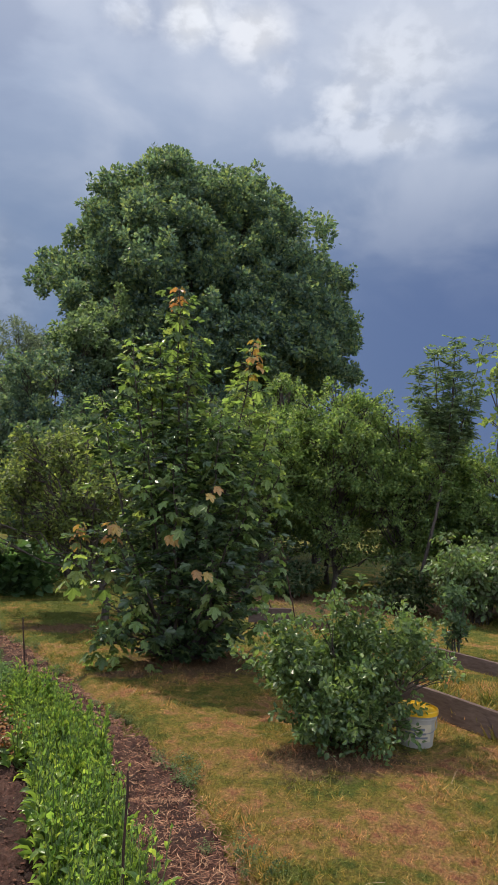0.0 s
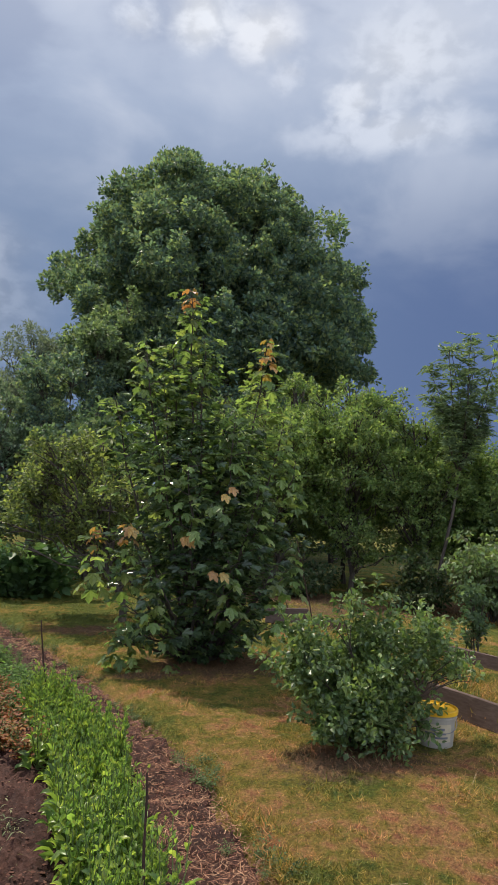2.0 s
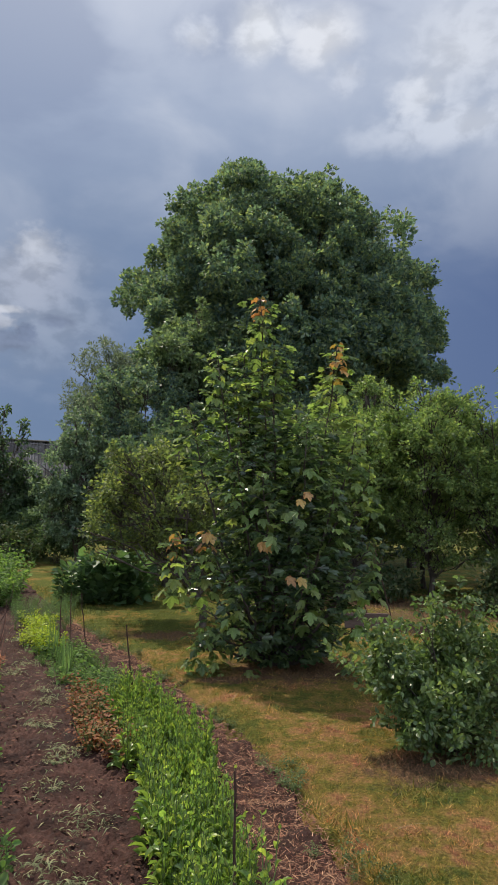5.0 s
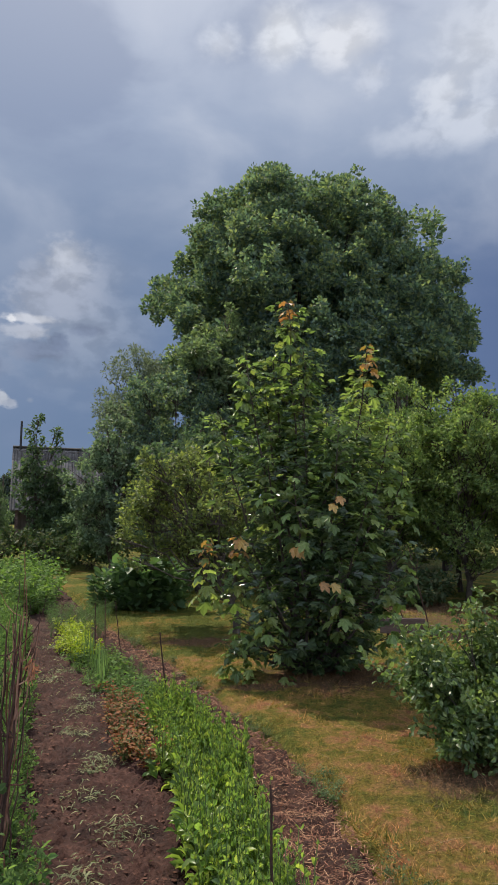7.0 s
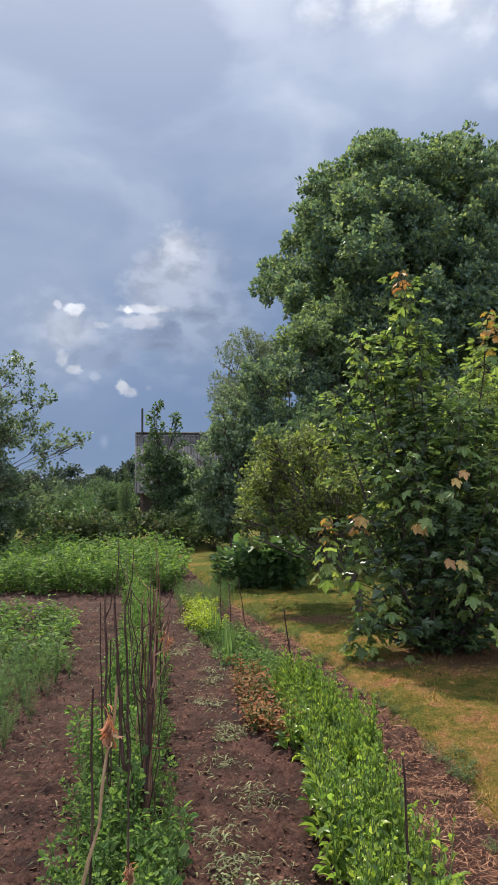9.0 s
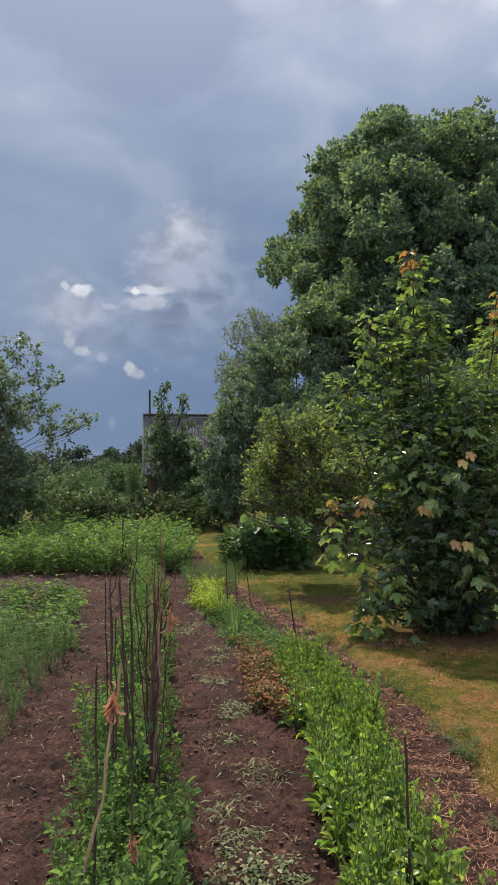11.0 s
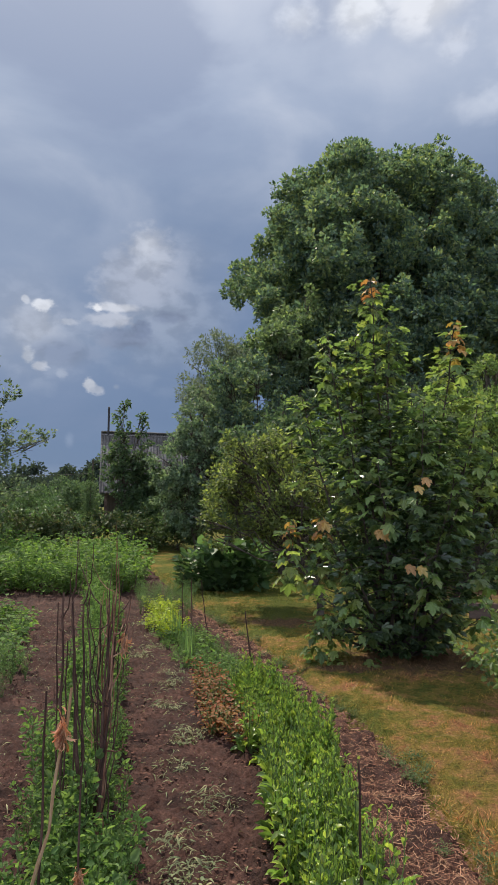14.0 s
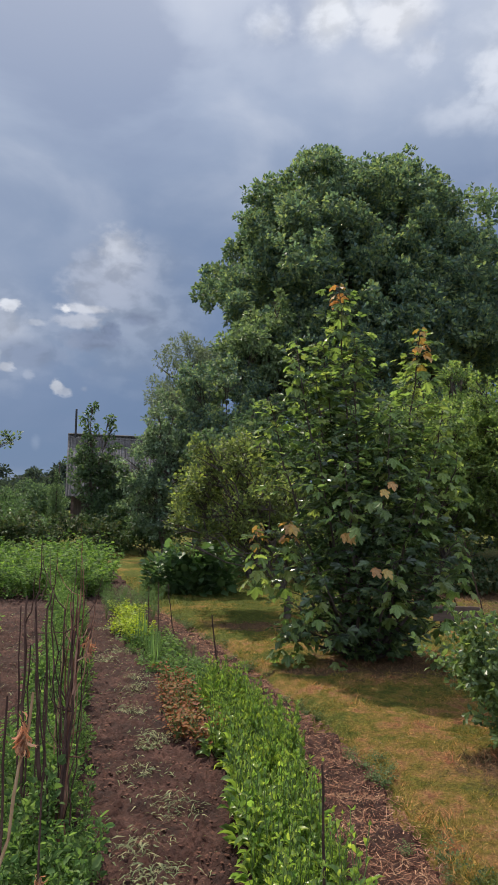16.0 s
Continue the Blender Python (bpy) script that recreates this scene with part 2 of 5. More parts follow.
M["maple_young"] = leaf_mat("young_maple_leaf", (0.38, 0.19, 0.045), (0.40, 0.26, 0.035), (0.33, 0.29, 0.035), rough=0.4, trans=0.4, glow=(1.5, 1.2, 0.7))
M["maple_lime"] = leaf_mat("lime_maple_leaf", (0.085, 0.165, 0.035), (0.115, 0.20, 0.042), (0.17, 0.23, 0.045), rough=0.4, trans=0.45)
M["currant"] = leaf_mat("currant_leaf", (0.054, 0.102, 0.036), (0.086, 0.146, 0.046), (0.150, 0.205, 0.066), rough=0.38, trans=0.38, spec=0.55, sat=0.95)
M["pea"] = leaf_mat("pea_leaf", (0.056, 0.115, 0.036), (0.080, 0.152, 0.045), (0.118, 0.190, 0.066), trans=0.48, spec=0.18, rough=0.6, sat=0.97)
M["spinach"] = leaf_mat("spinach_leaf", (0.078, 0.148, 0.044), (0.130, 0.218, 0.048), (0.220, 0.285, 0.060), trans=0.48, spec=0.55, rough=0.33, sat=1.0)
M["clover"] = leaf_mat("border_weed_leaf", (0.045, 0.085, 0.034), (0.070, 0.118, 0.044), (0.110, 0.150, 0.058), trans=0.35, spec=0.15, rough=0.65)
M["dry"] = leaf_mat("withered_leaf", (0.135, 0.046, 0.014), (0.215, 0.088, 0.019), (0.090, 0.115, 0.030), sat=1.0, rough=0.7, trans=0.3, glow=(1.3, 1.1, 0.8))
M["dill"] = leaf_mat("dill_leaf", (0.054, 0.112, 0.040), (0.074, 0.142, 0.050), (0.105, 0.18, 0.062), sat=0.95, rough=0.6, trans=0.42)
M["lime"] = leaf_mat("lovage_leaf", (0.14, 0.21, 0.02), (0.20, 0.28, 0.025), (0.27, 0.33, 0.04), trans=0.48, sat=1.05)
M["potato"] = leaf_mat("potato_leaf", (0.048, 0.100, 0.030), (0.074, 0.145, 0.038), (0.125, 0.205, 0.056), trans=0.42, spec=0.18, rough=0.6, sat=1.0)
M["darkleaf"] = leaf_mat("horseradish_leaf", (0.032, 0.082, 0.030), (0.046, 0.110, 0.036), (0.075, 0.150, 0.050), rough=0.42, trans=0.42)
M["bramble"] = leaf_mat("bramble_leaf", (0.026, 0.050, 0.022), (0.046, 0.080, 0.034), (0.088, 0.092, 0.046), trans=0.3, spec=0.2, rough=0.55, sat=0.95)
M["apple"] = leaf_mat("apple_leaf", (0.058, 0.096, 0.070), (0.082, 0.130, 0.086), (0.125, 0.175, 0.115), spec=0.4)
M["far"] = leaf_mat("far_leaf", (0.028, 0.046, 0.042), (0.038, 0.058, 0.048), (0.054, 0.076, 0.056), trans=0.3, spec=0.05, rough=0.8)
M["stem"] = rough_mat("green_stem", (0.07, 0.11, 0.03), (0.10, 0.15, 0.045), (0.14, 0.18, 0.06), rough=0.6, bump=0.1)
M["bark"] = rough_mat("bark", (0.035, 0.028, 0.022), (0.07, 0.056, 0.045), (0.12, 0.10, 0.085), scale=6, fine=40, stretch=(1, 1, 0.25), bump=0.8)
M["stick"] = rough_mat("dead_stick", (0.028, 0.015, 0.012), (0.065, 0.035, 0.027), (0.15, 0.09, 0.07), scale=8, fine=70, stretch=(1, 1, 0.2), bump=0.6)
M["palestick"] = rough_mat("peeled_stick", (0.22, 0.13, 0.07), (0.34, 0.22, 0.12), (0.45, 0.32, 0.2), scale=8, fine=70, stretch=(1, 1, 0.2), bump=0.4)
M["soil"] = rough_mat("garden_soil", (0.023, 0.010, 0.008), (0.058, 0.025, 0.019), (0.130, 0.066, 0.050), scale=5.0, fine=38, bump=1.0, dist=0.05)
M["crumb"] = rough_mat("soil_crumb", (0.060, 0.025, 0.017), (0.114, 0.051, 0.036), (0.205, 0.108, 0.079), scale=12.0, fine=60, bump=0.6, dist=0.01)
M["straw"] = leaf_mat("dry_straw", (0.130, 0.057, 0.034), (0.255, 0.135, 0.080), (0.450, 0.305, 0.185), sat=1.0, rough=0.8, trans=0.1, glow=(1.2, 1.1, 0.9), spec=0.2)
M["board"] = rough_mat("weathered_board", (0.062, 0.040, 0.034), (0.092, 0.062, 0.053), (0.135, 0.096, 0.082), scale=4, fine=40, stretch=(0.35, 1.5, 1.5), bump=0.3, dist=0.006)
M["roof"] = rough_mat("fibre_cement", (0.060, 0.057, 0.058), (0.120, 0.115, 0.115), (0.23, 0.22, 0.22), scale=1.2, fine=14, bump=0.2)
M["shedwall"] = rough_mat("shed_boards", (0.05, 0.04, 0.035), (0.085, 0.07, 0.06), (0.13, 0.11, 0.09), scale=2, fine=25, stretch=(1, 1, 0.1), bump=0.5)
M["yellow"] = plain_mat("yellow_plastic", (0.80, 0.46, 0.02), 0.3)
M["white"] = plain_mat("white_plastic", (0.38, 0.36, 0.31), 0.4)
M["label"] = plain_mat("cream_print", (0.55, 0.48, 0.34), 0.45)
M["print"] = plain_mat("grey_print", (0.16, 0.17, 0.20), 0.5)
M["black"] = plain_mat("sooty_metal", (0.025, 0.025, 0.03), 0.6)
M["metal"] = plain_mat("dull_metal", (0.20, 0.20, 0.21), 0.5)


def lawn_tones(t, pos):
    """Patchy lawn colour by place: green, straw and scorched, with litter and painted tree shade."""
    L = t.links.new
    n = N(t, "ShaderNodeTexNoise", Scale=1.6, Detail=6.0, Roughness=0.65)
    n2 = N(t, "ShaderNodeTexNoise", Scale=9.0, Detail=6.0, Roughness=0.6)
    n3 = N(t, "ShaderNodeTexNoise", Scale=55.0, Detail=8.0, Roughness=0.75)
    for q in (n, n2, n3):
        L(pos, q.inputs["Vector"])
    f = fmath(t, "ADD", fmath(t, "MULTIPLY", n.outputs[0], 0.62), fmath(t, "MULTIPLY", n2.outputs[0], 0.38))
    r = ramp(t, [(0.41, (0.088, 0.106, 0.020)), (0.468, (0.164, 0.136, 0.028)), (0.512, (0.226, 0.156, 0.046)), (0.55, (0.298, 0.168, 0.072)), (0.605, (0.24, 0.104, 0.056))])
    sepp = t.nodes.new("ShaderNodeSeparateXYZ")
    L(pos, sepp.inputs[0])
    f = fmath(t, "ADD", f, maprange(t, sepp.outputs[1], 5.5, 9.5, -0.012, -0.085))
    L(f, r.inputs[0])
    # bare litter under bushes and trees, and painted shadows of spindle and maple, ragged-edged
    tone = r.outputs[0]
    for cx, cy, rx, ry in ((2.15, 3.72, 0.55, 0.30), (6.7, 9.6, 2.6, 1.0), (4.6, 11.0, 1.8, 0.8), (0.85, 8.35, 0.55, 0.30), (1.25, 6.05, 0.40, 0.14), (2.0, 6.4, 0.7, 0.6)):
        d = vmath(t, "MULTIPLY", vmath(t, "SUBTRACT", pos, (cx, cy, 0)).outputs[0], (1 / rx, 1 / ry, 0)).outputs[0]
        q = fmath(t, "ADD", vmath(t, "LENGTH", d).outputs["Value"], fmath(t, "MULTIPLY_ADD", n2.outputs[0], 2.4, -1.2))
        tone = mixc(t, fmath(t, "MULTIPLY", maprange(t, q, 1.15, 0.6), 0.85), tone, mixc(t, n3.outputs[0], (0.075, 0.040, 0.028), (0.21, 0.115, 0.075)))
    return mixc(t, 0.8, tone, mixc(t, maprange(t, n3.outputs[0], 0.30, 0.70), (0.35, 0.35, 0.35), (1.65, 1.6, 1.55)), "MULTIPLY"), n3


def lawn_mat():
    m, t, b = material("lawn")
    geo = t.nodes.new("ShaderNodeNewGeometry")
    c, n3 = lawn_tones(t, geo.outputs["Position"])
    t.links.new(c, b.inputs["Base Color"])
    b.inputs["Roughness"].default_value = 0.95
    b.inputs["Specular IOR Level"].default_value = 0.15
    bp = N(t, "ShaderNodeBump", Strength=1.0, Distance=0.04)
    t.links.new(n3.outputs[0], bp.inputs["Height"])
    t.links.new(bp.outputs[0], b.inputs["Normal"])
    return m


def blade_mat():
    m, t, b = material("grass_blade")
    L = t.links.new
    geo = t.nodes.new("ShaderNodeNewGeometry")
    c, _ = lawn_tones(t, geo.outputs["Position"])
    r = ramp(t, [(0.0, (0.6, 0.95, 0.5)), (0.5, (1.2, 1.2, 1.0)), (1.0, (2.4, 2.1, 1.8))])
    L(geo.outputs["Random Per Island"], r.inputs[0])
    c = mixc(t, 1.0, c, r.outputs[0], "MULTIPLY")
    L(c, b.inputs["Base Color"])
    b.inputs["Roughness"].default_value = 0.7
    tr = t.nodes.new("ShaderNodeBsdfTranslucent")
    L(c, tr.inputs[0])
    mx = t.nodes.new("ShaderNodeMixShader")
    mx.inputs[0].default_value = 0.35
    L(b.outputs[0], mx.inputs[1])
    L(tr.outputs[0], mx.inputs[2])
    L(mx.outputs[0], t.nodes["Material Output"].inputs[0])
    return m


M["lawn"], M["blade"] = lawn_mat(), blade_mat()
rng = np.random.default_rng(7)


# ---- mesh makers ----
def unit(a):
    return a / np.maximum(np.linalg.norm(a, axis=-1, keepdims=True), 1e-9)


def raw_mesh(name, chunks, mats, smooth=False):
    """One mesh from chunks of (vertices, faces, material slot)."""
    me = bpy.data.meshes.new(name)
    vs, starts, totals, loops, slots, base, at = [], [], [], [], [], 0, 0
    for v, f, s in chunks:
        v, f = np.asarray(v, float).reshape(-1, 3), np.asarray(f, int)
        k = f.shape[1]
        vs.append(v)
        loops.append((f + base).ravel())
        starts.append(at + np.arange(len(f)) * k)
        totals.append(np.full(len(f), k))
        slots.append(np.full(len(f), s))
        base += len(v)
        at += f.size
    vs, loops, starts, totals, slots = [np.concatenate(a) for a in (vs, loops, starts, totals, slots)]
    me.vertices.add(len(vs))
    me.vertices.foreach_set("co", vs.ravel())
    me.loops.add(len(loops))
    me.loops.foreach_set("vertex_index", loops.astype(np.int32))
    me.polygons.add(len(starts))
    me.polygons.foreach_set("loop_start", starts.astype(np.int32))
    me.polygons.foreach_set("loop_total", totals.astype(np.int32))
    me.polygons.foreach_set("material_index", slots.astype(np.int32))
    me.polygons.foreach_set("use_smooth", np.full(len(starts), smooth))
    for m in mats:
        me.materials.append(m)
    me.update()
    me.validate()
    return me


def child(name, me, parent, label=""):
    ob = new(name, me)
    ob.parent = parent
    return tagged(ob, label)


def part(name, bm, mat, parent, label="", smooth=False):
    me = bpy.data.meshes.new(name)
    bm.normal_update()
    bm.to_mesh(me)
    bm.free()
    me.materials.append(mat)
    if smooth:
        me.shade_smooth()
    return child(name, me, parent, label)


def thing(name, at, label, category, group="", kind=""):
    ob = new(name)
    ob.empty_display_size = 0.1
    ob.location = at
    return tagged(ob, label, category, group, kind)


# leaf outlines, about 1 long, folded along the rib
OVATE = (np.array([(0, 0, 0), (-0.30, 0.28, 0.07), (-0.24, 0.70, 0.05), (0, 1, -0.10), (0.24, 0.70, 0.05), (0.30, 0.28, 0.07)]),
         np.array([(0, 3, 2, 1), (0, 5, 4, 3)]))
KITE = (np.array([(0, 0, 0), (-0.34, 0.45, 0.08), (0, 1, -0.10), (0.34, 0.45, 0.08)]), np.array([(0, 3, 2, 1)]))
SLIM = (np.array([(0, 0, 0), (-0.15, 0.45, 0.05), (0, 1, -0.14), (0.15, 0.45, 0.05)]), np.array([(0, 3, 2, 1)]))
FULL = (np.array([(0, 0, 0), (0, 0.34, 0.02), (0, 0.70, -0.01), (0, 1.0, -0.12), (-0.20, 0.10, 0.05), (-0.36, 0.42, 0.10), (-0.24, 0.78, 0.05),
                  (0.20, 0.10, 0.05), (0.36, 0.42, 0.10), (0.24, 0.78, 0.05)]),
        np.array([(0, 1, 5), (0, 5, 4), (1, 2, 6), (1, 6, 5), (2, 3, 6), (0, 7, 8), (0, 8, 1), (1, 8, 9), (1, 9, 2), (2, 9, 3)]))
LOBED = (np.array([(0, 0, 0), (-0.42, 0.05, 0.04), (-0.55, 0.42, -0.02), (-0.24, 0.52, 0.06), (0, 1.0, -0.10), (0.24, 0.52, 0.06), (0.55, 0.42, -0.02), (0.42, 0.05, 0.04)]),
         np.array([(0, 3, 2, 1), (0, 5, 4, 3), (0, 7, 6, 5)]))


def maple_leaf():
    lobes = [(-1.35, 0.42), (-0.72, 0.80), (0.0, 1.0), (0.72, 0.80), (1.35, 0.42)]
    out = []
    for i, (a, r) in enumerate(lobes):
        for da, k in ((-0.30, 0.80), (0, 1.0), (0.30, 0.80)):
            x, y = math.sin(a + da) * r * k, math.cos(a + da) * r * k
            out.append((x, y + 0.12, -0.28 * (x * x + y * y) ** 1.0 * 0.6 + 0.06 * (1 if k < 1 else -1)))
        if i < 4:
            a2 = (a + lobes[i + 1][0]) / 2
            out.append((math.sin(a2) * 0.58, math.cos(a2) * 0.58 + 0.12, -0.02))
    v = np.array([(0, 0.02, 0)] + out)
    f = np.array([(0, i + 1, i) for i in range(1, len(out))])
    return v, f


MAPLE = maple_leaf()


def place(shape, pos, ydir, nrm, size):
    """Copies of a leaf outline at the places given."""
    bv, bf = shape
    y = unit(ydir)
    x = unit(np.cross(y, nrm))
    z = np.cross(x, y)
    n, k = len(pos), len(bv)
    v = pos[:, None] + size[:, None, None] * (bv[None, :, 0, None] * x[:, None] + bv[None, :, 1, None] * y[:, None] + bv[None, :, 2, None] * z[:, None])
    f = (bf[None] + (np.arange(n) * k)[:, None, None]).reshape(-1, bf.shape[1])
    return v.reshape(-1, 3), f


def tube(points, radii, sides=6):
    p = np.asarray(points, float)
    r = np.asarray(radii, float)
    tan = unit(np.gradient(p, axis=0))
    ref = np.array((0.31, 0.95, 0.05)) if abs(tan[0][2]) > 0.8 else np.array((0, 0, 1.0))
    a = unit(np.cross(tan, ref))
    b = np.cross(tan, a)
    ang = np.linspace(0, 2 * np.pi, sides, endpoint=False)
    v = p[:, None] + r[:, None, None] * (np.cos(ang)[None, :, None] * a[:, None] + np.sin(ang)[None, :, None] * b[:, None])
    f = []
    for i in range(len(p) - 1):
        for j in range(sides):
            k = (j + 1) % sides
            f.append((i * sides + j, i * sides + k, (i + 1) * sides + k, (i + 1) * sides + j))
    return v.reshape(-1, 3), np.array(f)


def bend(a, b, sag, n=6, wob=0.0):
    """A curved run of points from a to b."""
    a, b = np.asarray(a, float), np.asarray(b, float)
    s = np.linspace(0, 1, n)[:, None]
    mid = (a + b) / 2 + np.asarray(sag, float)
    p = (1 - s) ** 2 * a + 2 * s * (1 - s) * mid + s ** 2 * b
    if wob:
        p[1:-1] += rng.normal(0, wob, (n - 2, 3))
    return p


def rand_unit(n):
    return unit(rng.normal(size=(n, 3)))


def foliage(clumps, subs, per, leaf, shape=OVATE, spread=0.42, droop=0.25, flat=0.7):
    """Short leafy shoots standing out all over each clump (x, y, z, r)."""
    P, Y, Z = [], [], []
    for x, y, z, r in clumps:
        m = max(3, int(subs * r * r))
        d = rand_unit(m)
        d[:, 2] = np.maximum(d[:, 2], -0.35 + 0.2 * d[:, 0])
        sc = np.array((x, y, z)) + d * r * rng.uniform(0.66, 1.0, (m, 1)) * np.array((1, 1, 0.9))
        u = unit(d + np.array((0, 0, 0.45)) + rng.normal(0, 0.35, (m, 3)))
        reach = spread * (0.60 + 0.45 * r) * rng.uniform(0.6, 1.25, (m, 1, 1))
        k = rng.random((m, per, 1))
        side = rand_unit(m * per).reshape(m, per, 3)
        o = u[:, None] * (k - 0.35) * reach + side * leaf * (1.25 - 0.8 * k) * rng.uniform(0.3, 1.2, (m, per, 1))
        P.append((sc[:, None] + o).reshape(-1, 3))
        Y.append((side + 0.7 * u[:, None] + rng.normal(0, 0.35, (m, per, 3)) - np.array((0, 0, droop))).reshape(-1, 3))
        Z.append((np.array((0, 0, flat)) + 0.5 * d[:, None] + rng.normal(0, 0.6, (m, per, 3))).reshape(-1, 3))
    P, Y, Z = [np.concatenate(a) for a in (P, Y, Z)]
    return place(shape, P, Y, Z, rng.uniform(0.65, 1.25, len(P)) * leaf)


def limbs(base, top, r0, clumps, twig=0.012, wob=0.05, fork=0.6):
    base, top = np.array(base, float), np.array(top, float)
    ch = []
    pts = bend(base, top, rng.normal(0, 0.04, 3), 9, wob)
    ch.append((*tube(pts, np.linspace(r0, r0 * 0.35, 9), 8), 0))
    for x, y, z, r in clumps:
        c = np.array((x, y, z))
        i = int(np.clip((z - base[2]) / max(top[2] - base[2], 0.1) * 8 * fork, 1, 7))
        q = bend(pts[i], c, (0, 0, 0.12 * r), 6, wob)
        rr = max(twig, r0 * 0.30 * min(1, r))
        ch.append((*tube(q, np.linspace(rr, twig * 0.7, 6), 5), 0))
        for _ in range(4):
            e = c + rand_unit(1)[0] * r * 0.85
            ch.append((*tube(bend(q[4], e, (0, 0, 0.05 * r), 4), np.linspace(twig, twig * 0.4, 4), 4), 0))
    return ch


def tree(name, base, top, r0, clumps, leafmat, label, category="tree", leaf=0.12, subs=16, per=40, shape=KITE, spread=0.36, droop=0.25, twig=0.012, group="", flat=0.7, fork=0.6):
    """Trunk with limbs and a crown of leaves; clumps are given about the tree's base."""
    th = thing(name, base, label, category, group)
    child("trunk", raw_mesh("trunk", limbs((0, 0, -0.05), top, r0, clumps, twig, fork=fork), [M["bark"]], True), th)
    child("crown", raw_mesh("crown", [(*foliage(clumps, subs, per, leaf, shape, spread, droop, flat), 0)], [M[leafmat]]), th)
    return th


def blob(n, c, rad, r, shell=0.35):
    """Clumps strewn through a lobed, uneven ellipsoid, thicker to its outside, with some shoots standing out."""
    out = []
    ph = rng.uniform(0, 6.28, 6)
    for i in range(n):
        d = rand_unit(1)[0]
        a = math.atan2(d[1], d[0])
        lobe = 1 + 0.20 * math.sin(2 * a + ph[0] + 2 * d[2]) + 0.15 * math.sin(5 * a + ph[1]) * math.cos(4 * d[2] + ph[2]) + 0.12 * math.sin(7 * d[2] + ph[3] + a)
        k = rng.uniform(shell, 1.0) ** 0.5 * lobe
        out.append((c[0] + d[0] * rad[0] * k, c[1] + d[1] * rad[1] * k, c[2] + d[2] * rad[2] * k, r * rng.uniform(0.6, 1.3)))
        if rng.random() < 0.3 and d[2] > -0.2:
            q = k + rng.uniform(0.5, 0.9) * r / max(rad)
            out.append((c[0] + d[0] * rad[0] * q, c[1] + d[1] * rad[1] * q, c[2] + d[2] * rad[2] * q + 0.3 * r, r * rng.uniform(0.3, 0.45)))
    return [(x, y, max(z, 0.6 * q), q) for x, y, z, q in out]


# ---- ground ----
def lawn_edge(y):
    """x of the border between the lawn and the dug plot."""
    return np.interp(y, [-4, 2.6, 3.0, 3.7, 4.4, 5.1, 5.65, 6.1, 7.4, 8.85, 10.7, 16.0], [1.2, 1.2, 1.19, 1.18, 1.10, 0.93, 0.85, 0.73, 0.38, -0.05, -0.55, -1.75])


def hills(x, y):
    return 0.018 * np.sin(x * 1.9 + 0.6) * np.sin(y * 1.4) + 0.012 * np.sin(x * 4.3 + y * 3.1)


def make_ground():
    xs = np.concatenate([[-3000, -900, -300, -120, -60, -30, -18], np.arange(-12, 12.01, 0.15), [18, 30, 60, 120, 300, 900, 3000]])
    ys = np.concatenate([[-3000, -600, -120, -40, -15, -6], np.arange(-2, 26.01, 0.15), [34, 60, 120, 300, 900, 3000]])
    X, Y = np.meshgrid(xs, ys)
    near = (np.abs(X) < 12.1) & (Y > -2.1) & (Y < 26.1)
    dug = 1 / (1 + np.exp(np.clip((X - lawn_edge(Y)) / 0.035, -30, 30))) * (Y < 16.2) * (X > -9)
    Z = np.where(near, hills(X, Y) - 0.16 * dug, 0.0)
    V = np.stack([X, Y, Z], -1).reshape(-1, 3)
    w = len(xs)
    i = (np.arange(len(ys) - 1)[:, None] * w + np.arange(w - 1)[None]).ravel()
    F = np.stack([i, i + 1, i + w + 1, i + w], -1)
    ob = new("ground", raw_mesh("ground", [(V, F, 0)], [M["lawn"]], True))
    tagged(ob, "patchy mown lawn, half green and half scorched straw", "lawn", kind="structure")


def soil_height(x, y):
    z = -0.045 + 0.02 * np.sin(x * 2.3 + 1.0) * np.sin(y * 1.1)
    for a, s in ((9.0, 0.012), (21.0, 0.010), (47.0, 0.007)):
        z = z + s * np.sin(a * x + 3 * np.sin(0.7 * a * y)) * np.sin(a * 0.9 * y + 2 * np.sin(0.6 * a * x + 1))
    return z


def make_soil():
    ys = np.concatenate([np.arange(-3, 1.4, 0.2), np.arange(1.4, 4.6, 0.02), np.arange(4.6, 9, 0.035), np.arange(9, 16.1, 0.12)])
    u = np.concatenate([np.linspace(0, 0.66, 30, endpoint=False), np.linspace(0.66, 1, 150)])
    Yg, U = np.meshgrid(ys, u, indexing="ij")
    X = -8.8 + (lawn_edge(Yg) - 0.02 + 0.03 * np.sin(Yg * 9) + 0.02 * np.sin(Yg * 23) + 8.8) * U
    Z = soil_height(X, Yg) + rng.normal(0, 0.009, X.shape) + 0.012 * np.abs(rng.normal(0, 1, X.shape)) * (np.sin(X * 7 + 3 * np.sin(Yg * 5)) > 0.2)
    Z[:, -1] -= 0.06
    V = np.stack([X, Yg, Z], -1).reshape(-1, 3)
    w = len(u)
    i = (np.arange(len(ys) - 1)[:, None] * w + np.arange(w - 1)[None]).ravel()
    F = np.stack([i, i + 1, i + w + 1, i + w], -1)
    ob = new("garden_soil", raw_mesh("garden_soil", [(V, F, 0)], [M["soil"]], True))
    tagged(ob, "bare dark brown dug garden soil between vegetable rows", "soil", kind="structure")


make_ground()
make_soil()


